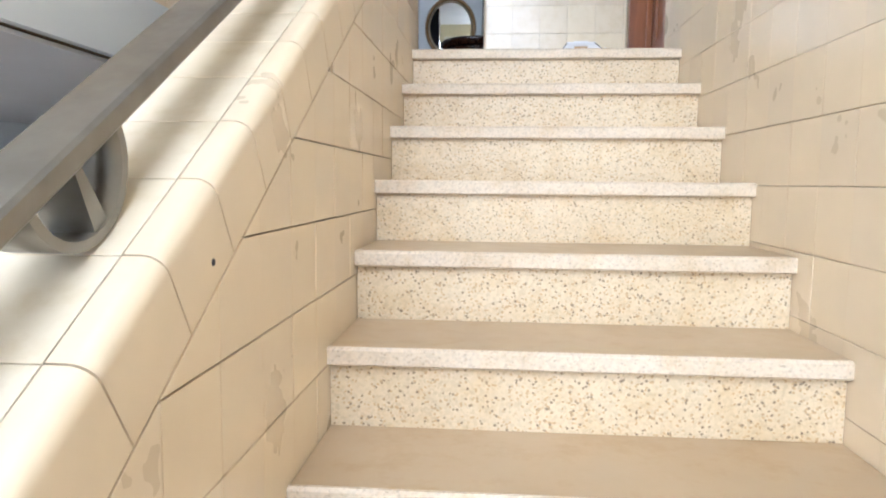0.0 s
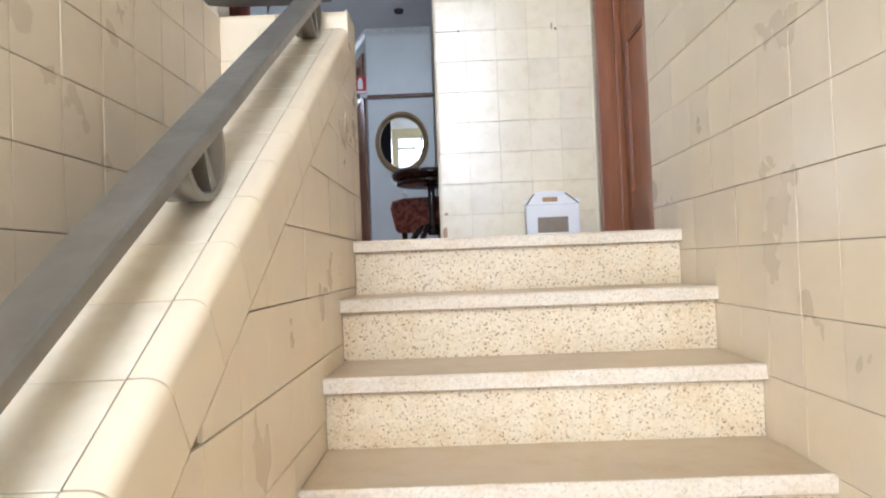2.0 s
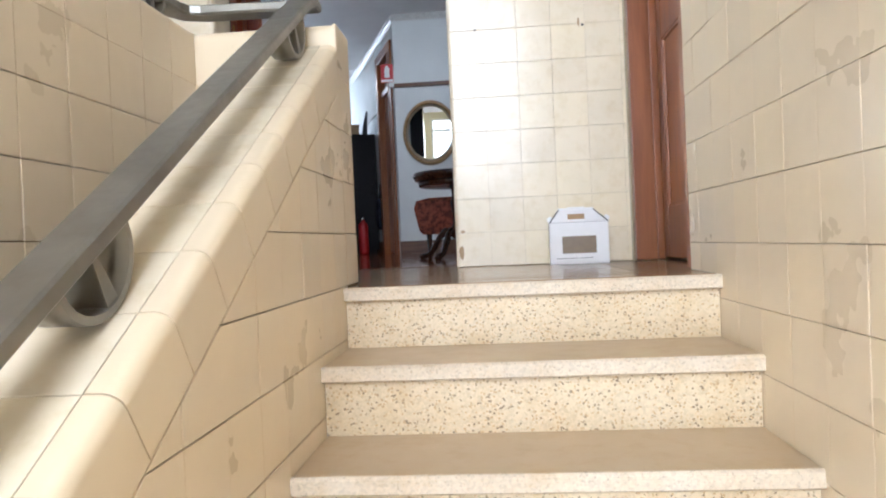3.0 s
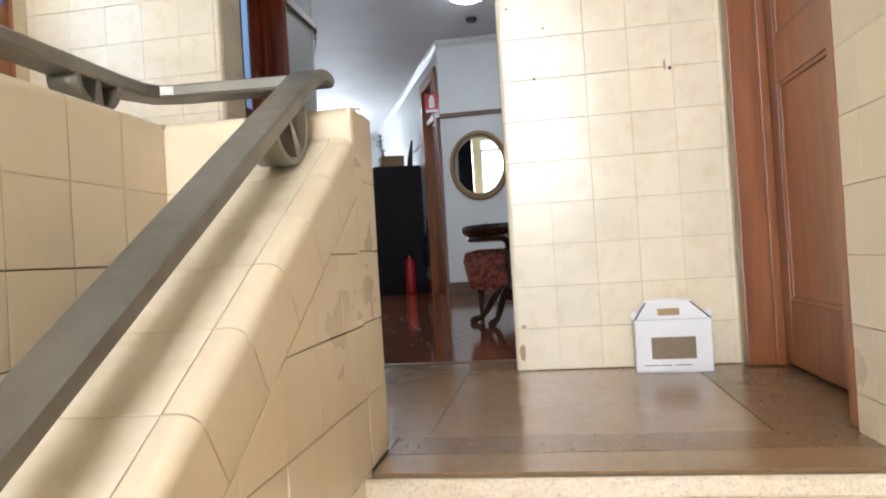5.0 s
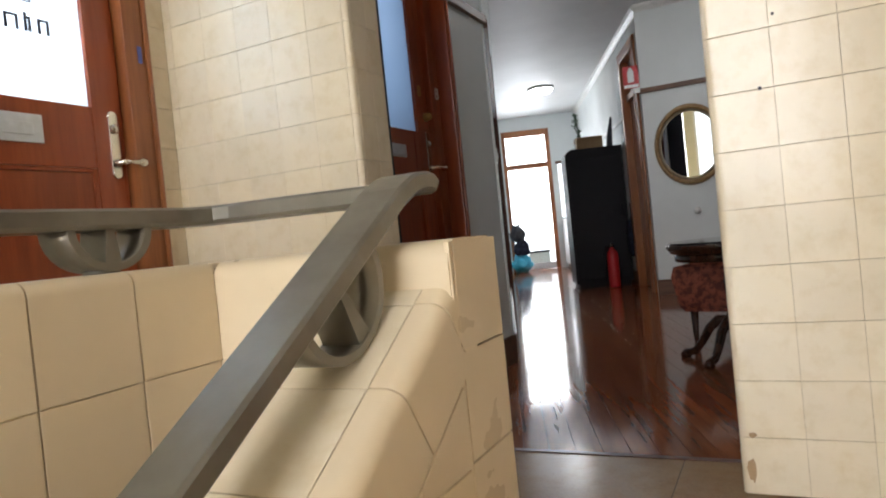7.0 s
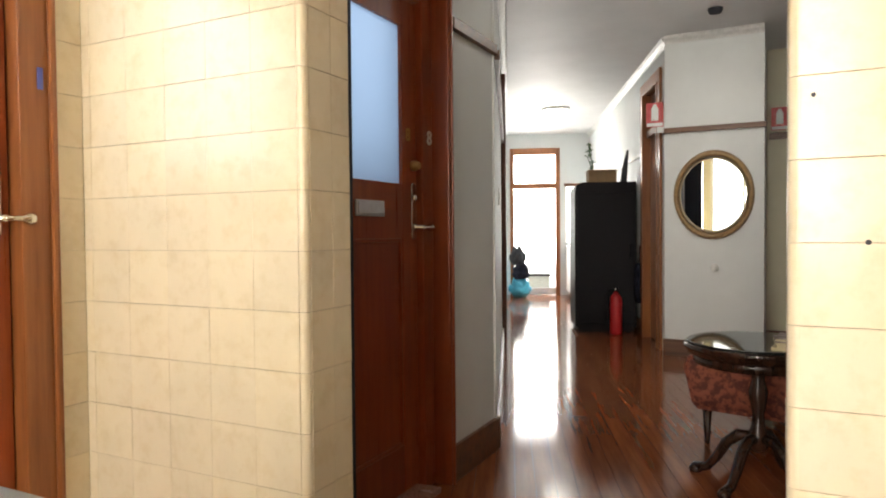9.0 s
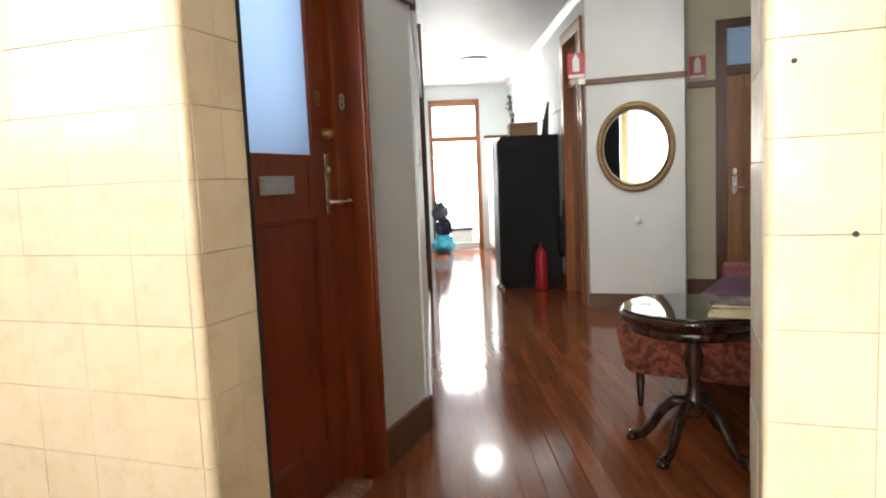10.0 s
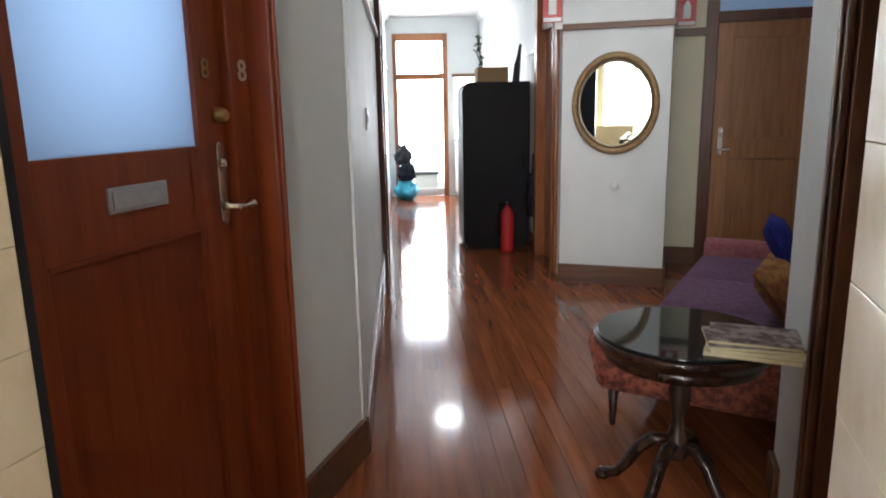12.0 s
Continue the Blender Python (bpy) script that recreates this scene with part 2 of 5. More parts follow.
def lathe(bm, profile, n=24, m=None):
    """Turned shape about z from (radius, z) pairs."""
    rings = []
    for r, z in profile:
        rings.append([bm.verts.new((r * math.cos(2 * math.pi * i / n), r * math.sin(2 * math.pi * i / n), z)) for i in range(n)])
    for a, b in zip(rings, rings[1:]):
        for i in range(n):
            bm.faces.new((a[i], a[(i + 1) % n], b[(i + 1) % n], b[i])).smooth = True
    bm.faces.new(rings[0][::-1])
    bm.faces.new(rings[-1])
    if m:
        bmesh.ops.transform(bm, matrix=m, verts=[v for r in rings for v in r])
    return bm


def tube(bm, pts, radii, n=8, flat=1.0):
    """Round bar along points."""
    rings = []
    pts = [Vector(p) for p in pts]
    for i, p in enumerate(pts):
        d = (pts[min(i + 1, len(pts) - 1)] - pts[max(i - 1, 0)]).normalized()
        up = Vector((0, 0, 1)) if abs(d.z) < 0.9 else Vector((1, 0, 0))
        a = d.cross(up).normalized()
        b = a.cross(d)
        r = radii[i] if isinstance(radii, (list, tuple)) else radii
        rings.append([bm.verts.new(p + a * r * math.cos(2 * math.pi * k / n) + b * r * flat * math.sin(2 * math.pi * k / n)) for k in range(n)])
    for a, b in zip(rings, rings[1:]):
        for i in range(n):
            bm.faces.new((a[i], a[(i + 1) % n], b[(i + 1) % n], b[i])).smooth = True
    bm.faces.new(rings[0][::-1])
    bm.faces.new(rings[-1])
    bmesh.ops.recalc_face_normals(bm, faces=bm.faces[:])
    return bm


def prism(bm, poly, axis, a, b):
    """Extrudes a 2D outline along an axis from a to b."""
    def put(p, t):
        return {"x": (t, p[0], p[1]), "y": (p[0], t, p[1]), "z": (p[0], p[1], t)}[axis]
    lo, hi = [bm.verts.new(put(p, a)) for p in poly], [bm.verts.new(put(p, b)) for p in poly]
    n = len(poly)
    fs = [bm.faces.new(lo[::-1]), bm.faces.new(hi)]
    fs += [bm.faces.new((lo[i], lo[(i + 1) % n], hi[(i + 1) % n], hi[i])) for i in range(n)]
    bmesh.ops.recalc_face_normals(bm, faces=fs)
    return bm


def mesh_of(name, bm, mat):
    me = bpy.data.meshes.new(name)
    bm.to_mesh(me)
    bm.free()
    me.materials.append(mat)
    return me


def part(name, bm, mat, parent, label=""):
    ob = new(name, mesh_of(name, bm, mat))
    ob.parent = parent
    return tagged(ob, label)


def thing(name, m, label, category, group=""):
    ob = new(name)
    ob.matrix_world = m
    ob.empty_display_size = 0.1
    return tagged(ob, label, category, group)


def structure(name, bm, mat, label, m=None, category="wall"):
    ob = new(name, mesh_of(name, bm, mat))
    if m:
        ob.matrix_world = m
    return tagged(ob, label, category, "", "structure")


def solid(name, bm, mat, label, category, m=None, group=""):
    ob = new(name, mesh_of(name, bm, mat))
    if m:
        ob.matrix_world = m
    return tagged(ob, label, category, group)


def smooth(bm):
    for f in bm.faces:
        f.smooth = True
    return bm


def sub(bm, n=2):
    bmesh.ops.subdivide_edges(bm, edges=bm.edges[:], cuts=n, use_grid_fill=True)
    return bm


def cushion(w, d, h, puff=0.5, m=None):
    """A soft pad, w by d by h, standing on z = 0."""
    bm = bmesh.new()
    bmesh.ops.create_cube(bm, size=2.0)
    bmesh.ops.subdivide_edges(bm, edges=bm.edges[:], cuts=6, use_grid_fill=True)
    for v in bm.verts:
        x, y, z = v.co
        k = (1 - x ** 4) * (1 - y ** 4)
        e = 1 - 0.06 * (abs(z) ** 2)
        v.co = Vector((x * w / 2 * e, y * d / 2 * e, h / 2 + z * h / 2 * (1 - puff + puff * max(0.0, k) ** 0.5)))
    smooth(bm)
    if m:
        bmesh.ops.transform(bm, matrix=m, verts=bm.verts[:])
    return bm


# ---- large structure ----
RISE, GOING, W, S = 0.172, 0.275, 1.04, 0.622
T = 0.152
CEILING = 2.76
UPPER = 4.7
STEPS = 10

# stair treads, risers and nosings: one flight
flight = structure("stair_flight", bx(0.0, W, -GOING * STEPS, 0.0, -RISE * (STEPS + 1), -RISE * STEPS - 0.06), RISER, "cream terrazzo stair flight with worn nosings", None, "stairs")
rng = random.Random(4)
for k in range(0, STEPS + 1):
    y, z = -GOING * k, -RISE * k
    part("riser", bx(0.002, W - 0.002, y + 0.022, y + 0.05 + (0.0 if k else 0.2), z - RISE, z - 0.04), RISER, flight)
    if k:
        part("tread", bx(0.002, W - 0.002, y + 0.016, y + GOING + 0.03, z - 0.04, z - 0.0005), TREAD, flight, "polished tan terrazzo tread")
    nb = bmesh.new()
    seg = 26
    prof = [(0.0, -0.035), (0.0, -0.006), (0.006, 0.0), (0.013, 0.0), (0.03, -0.039), (0.005, -0.039)]
    rings = []
    for i in range(seg + 1):
        x = -0.004 + (W + 0.008) * i / seg
        chip = rng.random() < 0.16
        rings.append([nb.verts.new((x, y + a + (0.003 * rng.random() + 0.001 if chip and j in (1, 2) else 0.0003 * rng.random()), z + b - (0.002 * rng.random() if chip and j in (1, 2) else 0.0))) for j, (a, b) in enumerate(prof)])
    for a, b in zip(rings, rings[1:]):
        for i in range(6):
            nb.faces.new((a[i], a[(i + 1) % 6], b[(i + 1) % 6], b[i]))
    nb.faces.new(rings[0])
    nb.faces.new(rings[-1][::-1])
    bmesh.ops.recalc_face_normals(nb, faces=nb.faces[:])
    part("nosing", nb, NOSING, flight, "chipped pale terrazzo nosing")

low = -RISE * (STEPS + 1)
structure("floor_lower", bx(-1.75, 1.2, -4.4, 6.0, low - 0.15, low), LANDING, "tan terrazzo floor of the lower hall", None, "floor")

# landing slabs: along the flight's head and beside the stair void
bm = bmesh.new()
box(bm, -1.75, 1.25, 0.215, 1.43, -0.28, -0.006)
box(bm, 0.0, 1.04, 0.05, 0.215, -0.2, -0.006)
box(bm, -1.75, -0.432, -3.2, 0.215, -0.28, -0.006)
landing = structure("floor_landing", bm, GROUT, "polished tan terrazzo landing with thin joints", None, "floor")
xs = [-1.7, -1.15, -0.55, 0.075, 0.87]
for x0, x1 in zip(xs, xs[1:]):
    part("terrazzo_panel", bx(x0 + 0.0015, x1 - 0.0015, 0.315, 1.43, -0.006, 0.0), LANDING, landing)
part("terrazzo_band", bx(0.873, 1.2, 0.315, 1.43, -0.006, 0.0004), BAND, landing, "darker speckled terrazzo border")
part("terrazzo_band", bx(0.002, 1.2, 0.175, 0.312, -0.006, 0.0005), BAND, landing, "darker speckled terrazzo band")
part("terrazzo_edge", bx(0.002, 1.038, 0.046, 0.172, -0.006, 0.0), LANDING, landing)
part("terrazzo_panel", bx(-1.7, -0.001, 0.217, 0.312, -0.006, 0.0), LANDING, landing)
part("terrazzo_panel", bx(-1.7, -0.585, -3.18, 0.214, -0.006, 0.0), LANDING, landing)

structure("ceiling_lower", bx(-1.63, -0.43, -3.2, 0.9, -0.292, -0.284), CEIL, "white plaster soffit under the landing", None, "ceiling")

# walls
structure("wall_right", bx(1.048, 1.2, -4.2, 0.295, low, UPPER), GROUT_PALE, "stair wall backing of grey brown grout")
WALL_RIGHT = bpy.data.objects["wall_right"]
bm = bx(0.26, 1.048, 1.195, 1.422, 0, CEILING)
box(bm, 1.048, 1.25, 1.15, 1.422, 0, CEILING)
wall_front = structure("wall_front", bm, GROUT_PALE, "grout wall behind pale cream glazed tiles")
bm = bx(1.05, 1.2, 0.295, 1.15, 2.2, CEILING)
structure("wall_over_door", bm, WALL_CREAM, "cream plaster above a wooden door")
structure("wall_side_outer", bx(1.24, 1.3, -4.2, 1.43, low, UPPER), WALL_CREAM, "plain cream wall closing the side")
bm = bx(-1.75, -0.808, 1.128, 1.315, 0, CEILING)
pillar = structure("wall_pillar", bm, GROUT_PALE, "grout pier behind pale cream glazed tiles")
bm = bx(-1.75, -1.628, -4.2, 0.0, 0, UPPER)
box(bm, -1.75, -1.628, 1.04, 1.128, 0, CEILING)
box(bm, -1.75, -1.628, 0.0, 1.04, 2.25, CEILING)
wall_left = structure("wall_left", bm, WALL_CREAM, "cream plaster wall round an office door")
structure("wall_left_lower", bx(-1.75, -1.63, -4.2, 1.4, low, -0.28), WALL, "white plaster wall of the lower hall")
structure("wall_lower_end", bx(-1.75, 0.0, 0.9, 1.0, low, -0.28), WALL, "white plaster end wall of the lower hall")
bm = bx(-1.75, -1.15, -4.35, -4.2, low, UPPER)
box(bm, 0.9, 1.3, -4.35, -4.2, low, UPPER)
box(bm, -1.15, 0.9, -4.35, -4.2, low, -1.4)
box(bm, -1.15, 0.9, -4.35, -4.2, 3.4, UPPER)
structure("wall_back", bm, WALL_CREAM, "cream wall with a wide stair window")
structure("ceiling_landing", bx(-1.75, 1.3, 0.0, 1.43, CEILING, CEILING + 0.1), CEIL, "white plaster ceiling over the landing", None, "ceiling")
structure("ceiling_stair", bx(-1.75, 1.3, -4.35, 0.1, UPPER, UPPER + 0.1), CEIL, "white plaster ceiling high over the stairs", None, "ceiling")
structure("wall_upper", bx(-1.75, 1.3, 0.0, 0.1, CEILING + 0.1, UPPER), CEIL, "white plaster wall above the landing", None, "wall")
# sill dropped to -1.4, out of view, to let light below the landing
win = structure("window_1", bx(-1.15, 0.9, -4.32, -4.24, -1.4, -1.35), WHITE_GLOSS, "wide white framed stair window", None, "window")
part("window_frame", bx(-1.15, 0.9, -4.32, -4.24, 3.35, 3.4), WHITE_GLOSS, win)
part("window_transom", bx(-1.1, 0.85, -4.315, -4.245, 3.06, 3.12), WHITE_GLOSS, win)
for x in (-1.15, -0.5, 0.22, 0.85):
    part("window_frame", bx(x, x + 0.05, -4.32, -4.24, -1.35, 3.35), WHITE_GLOSS, win)
for x0, x1 in ((-1.1, -0.5), (-0.45, 0.22), (0.27, 0.85)):
    g = part("pane", bx(x0, x1, -4.285, -4.279, -1.35, 3.35), GLASS, win)
    g.visible_shadow = False
structure("backdrop_stair", bx(-2.6, 2.0, -5.05, -5.0, -2.4, 5.4), DAY_GLOW, "bright overcast sky outside the stair window", None, "backdrop")

structure("wall_landing_end", bx(-1.628, -0.43, -3.32, -3.2, -0.28, 0.98, bev=0.008), WALL_CREAM, "low cream wall closing the far end of the landing")

# half wall beside the flight, sloped
y0, y1 = -3.0, 0.06
TOP = 0.672
bm = prism(bmesh.new(), [(y0, low), (y1, low), (y1, TOP + S * y1 - 0.012), (y0, TOP + S * y0 - 0.012)], "x", -0.192, -0.045)
prism(bm, [(y0, low), (y1, low), (y1, TOP + S * y1 - 0.07), (y0, TOP + S * y0 - 0.07)], "x", -0.0451, -0.008)
half_wall = structure("wall_half", bm, GROUT, "low stair wall clad in cream glazed tiles")
# level parapets round the void
bm = bx(-0.572, -0.428, -3.18, 0.058, -0.13, 0.757)
box(bm, -0.572, -0.008, 0.058, 0.207, -0.13, 0.757)
parapet = structure("wall_parapet", bm, GROUT, "level parapet clad in cream glazed tiles")
structure("slab_edge", bx(-0.425, -0.405, -3.2, 0.05, -0.28, -0.135), WALL, "white plaster slab edge below the parapet", None, "trim")

structure("slab_edge", bx(-0.404, -0.194, 0.196, 0.214, -0.28, -0.135), WALL, "white plaster slab edge across the stair void", None, "trim")
structure("slab_edge", bx(-0.404, -0.194, 0.19, 0.2145, low, -0.282), WALL, "white plaster closing the stair void below", None, "trim")

# corridor shell, in its own axes
bm = bx(-0.12, 0.0, 0.0, 3.3, 0, CEILING)
box(bm, -0.12, 0.0, 3.3, 4.15, 2.1, CEILING)
box(bm, -0.12, 0.0, 4.15, 8.35, 0, CEILING)
structure("wall_corridor_left", bm, WALL, "pale grey painted corridor wall", K)
bm = bx(1.457, 1.58, 2.66, 3.02, 0, CEILING)
box(bm, 1.457, 1.58, 3.02, 3.72, 2.48, CEILING)
box(bm, 1.457, 1.58, 3.72, 8.35, 0, CEILING)
structure("wall_corridor_right", bm, WALL, "pale grey painted corridor wall with a doorway", K)
structure("wall_room_beyond", bx(1.7, 1.8, 2.6, 4.6, 0, CEILING), WALL, "plain wall seen through a doorway", K)
structure("wall_room_beyond_left", bx(-0.5, -0.4, 3.0, 4.6, 0, CEILING), WALL, "plain wall behind a corridor doorway", K)
bm = bx(-0.12, 0.10, 8.35, 8.47, 0, CEILING)
box(bm, 0.10, 0.95, 8.35, 8.47, 2.52, CEILING)
box(bm, 0.95, 1.02, 8.35, 8.47, 0, CEILING)
box(bm, 1.02, 1.42, 8.35, 8.47, 0, 0.9)
box(bm, 1.02, 1.42, 8.35, 8.47, 1.86, CEILING)
box(bm, 1.42, 1.58, 8.35, 8.47, 0, CEILING)
structure("wall_corridor_end", bm, WALL, "pale wall at the corridor's end with a glazed door", K)
structure("backdrop_balcony", bx(-1.2, 2.6, 10.6, 10.65, -0.3, 4.0), DAY_GLOW, "bright overcast daylight beyond the balcony", K, "backdrop")
structure("floor_balcony", bx(-0.6, 2.0, 8.47, 10.6, -0.12, -0.02), plain("pale_concrete", (0.6, 0.6, 0.58), 0.7), "pale concrete balcony floor", K, "floor")
bm = bx(-1.16, -1.04, 2.42, 2.93, 0, CEILING)
box(bm, -1.16, -1.04, 1.335, 2.42, 2.3, CEILING)
box(bm, -1.16, -1.04, 1.335, 1.5, 0, 2.3)
structure("wall_flat", bm, WALL, "pale grey painted wall beside a numbered door")
structure("wall_behind_flat", bx(-1.75, -1.7, 1.335, 3.4, 0, CEILING), WALL, "plain wall behind a glazed door")
structure("wall_mirror", bx(-0.66, 0.125, 5.92, 6.8, 0, CEILING), WALL, "pale grey painted chimney breast")
bm = bx(0.125, 0.42, 6.8, 6.92, 0, CEILING)
box(bm, 0.42, 1.3, 6.8, 6.92, 2.5, CEILING)
box(bm, 1.3, 1.9, 6.8, 6.92, 0, CEILING)
structure("wall_nook", bm, WALL_CREAM, "cream painted recess wall beside an oak door")
structure("wall_nook_side", bx(1.5, 1.62, 3.0, 6.92, 0, CEILING), WALL, "pale painted wall behind the sofa")
bm = bx(0.5, 0.62, 2.64, 3.12, 0, CEILING)
box(bm, 0.5, 0.62, 1.74, 2.64, 2.3, CEILING)
box(bm, 0.5, 0.62, 1.422, 1.74, 0, CEILING)
box(bm, 0.62, 1.62, 3.0, 3.12, 0, CEILING)
structure("wall_partition", bm, WALL, "pale painted partition with a dark framed doorway")
structure("wall_partition_back", bx(0.9, 1.0, 1.43, 3.0, 0, CEILING), WALL, "plain wall inside a dim doorway")
structure("ceiling_corridor", prism(bmesh.new(), [(-2.0, 1.43), (1.9, 1.43), (1.9, 7.2), (-1.2, 7.9), (-2.6, 12.0), (-4.6, 11.2), (-2.6, 6.0)], "z", CEILING, CEILING + 0.1), CEIL, "white plaster corridor ceiling", None, "ceiling")
structure("floor_corridor", prism(bmesh.new(), [(-1.75, 1.432), (1.9, 1.432), (1.9, 7.2), (-1.2, 7.9), (-2.6, 12.0), (-4.6, 11.2), (-2.8, 6.0), (-1.75, 3.0)], "z", -0.2, -0.016), FRAME_DARK, "polished reddish timber board floor", None, "floor")

# ---- trim ----
def strip(name, x0, x1, yy0, yy1, z0, z1, mat, label, m=None, bev=0.004):
    return structure(name, bx(x0, x1, yy0, yy1, z0, z1, bev=bev), mat, label, m, "trim")


for a in ((0.0, 0.02, 0.02, 3.2), (0.0, 0.02, 4.25, 8.34)):
    strip("baseboard", *a, 0, 0.16, TRIM_WOOD, "brown stained timber skirting board", K)
for a in ((0.0, 0.028, 0.02, 3.2), (0.0, 0.028, 4.25, 8.34)):
    strip("picture_rail", *a, 1.95, 2.0, TRIM_WOOD, "brown timber picture rail", K)
strip("baseboard", 1.437, 1.457, 3.82, 8.34, 0, 0.16, TRIM_WOOD, "brown stained timber skirting board", K)
strip("picture_rail", 1.43, 1.457, 3.82, 8.34, 1.86, 1.9, WHITE_GLOSS, "white painted picture rail", K)
strip("picture_rail", 1.02, 1.45, 8.325, 8.35, 1.86, 1.91, TRIM_WOOD, "brown timber picture rail", K)
strip("baseboard", -1.04, -1.02, 2.43, 2.93, 0, 0.16, TRIM_WOOD, "brown stained timber skirting board")
strip("picture_rail", -1.04, -1.012, 2.43, 2.93, 1.97, 2.02, TRIM_WOOD, "dark timber picture rail")
strip("baseboard", -0.67, 0.135, 5.9, 5.92, 0, 0.15, TRIM_WOOD, "brown stained timber skirting board")
strip("picture_rail", -0.67, 0.145, 5.892, 5.92, 1.93, 1.975, TRIM_WOOD, "dark timber picture rail")
strip("baseboard", 0.145, 0.4, 6.78, 6.8, 0, 0.15, TRIM_WOOD, "brown stained timber skirting board")
strip("picture_rail", 0.15, 0.4, 6.775, 6.8, 1.93, 1.99, TRIM_WOOD, "dark timber picture rail")
strip("baseboard", 0.125, 0.145, 5.93, 6.78, 0, 0.15, TRIM_WOOD, "brown stained timber skirting board")
strip("baseboard", 0.48, 0.5, 2.98, 3.12, 0, 0.14, TRIM_WOOD, "brown stained timber skirting board")
def cornice(m, length, label="white plaster cornice"):
    prof = [(0.0, 0.0), (0.012, 0.0), (0.02, 0.012), (0.05, 0.03), (0.062, 0.05), (0.062, 0.06), (0.0, 0.06)]
    structure("cornice", prism(bmesh.new(), [(p, q) for p, q in prof], "y", 0.0, length), WHITE_GLOSS, label, m, "trim")
cornice(K @ pose(0.0, 0.0, CEILING - 0.061, 0, 0, 0), 8.34)
cornice(K @ pose(1.457, 8.34, CEILING - 0.061, 0, 0, 180), 5.66)
cornice(pose(-0.66, 5.92, CEILING - 0.061, 0, 0, -90), 0.785)
structure("threshold", bx(-1.2, -1.03, 1.5, 2.3, -0.01, 0.022), terrazzo("pink_terrazzo", (0.5, 0.3, 0.25), 0.25), "pinkish terrazzo door threshold", None, "trim")
structure("threshold", bx(-0.8, 0.26, 1.424, 1.45, -0.012, 0.003), FRAME_DARK, "dark timber edge strip between floors", None, "trim")


structure("door_stop", bx(-1.16, -0.803, 1.317, 1.334, 0, CEILING), DARK, "dark stained edge strip behind the tiled pier", None, "trim")

# ---- doors ----
def lever_set(parent, x, z, y=-0.0, side=1):
    """Lever lock on a door face at local x, z: a long round-ended plate with a short lever ending in a knob."""
    bm = bx(x - 0.019, x + 0.019, y - 0.006, y, z - 0.085, z + 0.115, bev=0.003)
    for zz in (z - 0.085, z + 0.115):
        lathe(bm, [(0.019, 0), (0.019, 0.005), (0.016, 0.0062)], 20, pose(x, y, zz, 90, 0, 0))
    p = part("lock_plate", bm, CHROME, parent, "chrome lock plate")
    bm = lathe(bmesh.new(), [(0.014, 0), (0.014, 0.012), (0.009, 0.016), (0.009, 0.05)], 14, pose(x, y - 0.006, z - 0.05, 90, 0, 0))
    tube(bm, [(x, y - 0.05, z - 0.05), (x + side * 0.025, y - 0.053, z - 0.05), (x + side * 0.05, y - 0.052, z - 0.05), (x + side * 0.062, y - 0.05, z - 0.05), (x + side * 0.078, y - 0.05, z - 0.05), (x + side * 0.086, y - 0.05, z - 0.05)], [0.008, 0.007, 0.009, 0.017, 0.017, 0.006], 14)
    part("door_handle", bm, CHROME, p, "chrome lever with a knob end")
    part("cylinder_lock", lathe(bmesh.new(), [(0.017, 0), (0.017, 0.008), (0.012, 0.014), (0.004, 0.015)], 18, pose(x, y - 0.006, z + 0.07, 90, 0, 0)), CHROME, p)


def door(name, m, width, height, glass, mat, frame_mat, label, rail_z=1.08, jamb=0.1, thick=0.04, glass_z=(1.29, 1.86), lower=(0.22, 1.03)):
    """A door leaf in its frame; local x runs across, local -y faces the viewer, origin at the leaf's lower left corner."""
    d = structure(name, bx(0.0, 0.115, 0, thick, 0.01, height, bev=0.003), mat, label, m, "door")
    part("stile", bx(width - 0.115, width, 0, thick, 0.01, height, bev=0.003), mat, d)
    part("bottom_rail", bx(0.115, width - 0.115, 0.001, thick, 0.01, lower[0], bev=0.002), mat, d)
    part("top_rail", bx(0.115, width - 0.115, 0.001, thick, height - 0.11, height, bev=0.002), mat, d)
    if glass:
        part("lock_rail", bx(0.115, width - 0.115, 0.001, thick, lower[1], glass_z[0], bev=0.002), mat, d)
        part("pane", bx(0.115, width - 0.115, 0.016, 0.022, glass_z[0], height - 0.11), glass, d, "frosted glass pane")
        part("panel", bx(0.115, width - 0.115, 0.012, thick - 0.012, lower[0], lower[1]), mat, d)
    else:
        part("lock_rail", bx(0.115, width - 0.115, 0.001, thick, 0.93, 1.08, bev=0.002), mat, d)
        part("panel", bx(0.115, width - 0.115, 0.012, thick - 0.012, lower[0], 0.93), mat, d)
        part("panel", bx(0.115, width - 0.115, 0.012, thick - 0.012, 1.08, height - 0.11), mat, d)
    # panel mouldings
    spans = [(lower[0], lower[1])] if glass else [(lower[0], 0.93), (1.08, height - 0.11)]
    for z0, z1 in spans:
        for a in ((0.115, 0.13, z0, z1), (width - 0.13, width - 0.115, z0, z1), (0.13, width - 0.13, z0, z0 + 0.015), (0.13, width - 0.13, z1 - 0.015, z1)):
            part("moulding", bx(a[0], a[1], 0.004, 0.016, a[2], a[3], bev=0.004), mat, d)
    return d


def frame_post(parent, x0, x1, ya, yb, z0, z1, mat, name="frame_post"):
    return part(name, bx(x0, x1, ya, yb, z0, z1, bev=0.006), mat, parent)


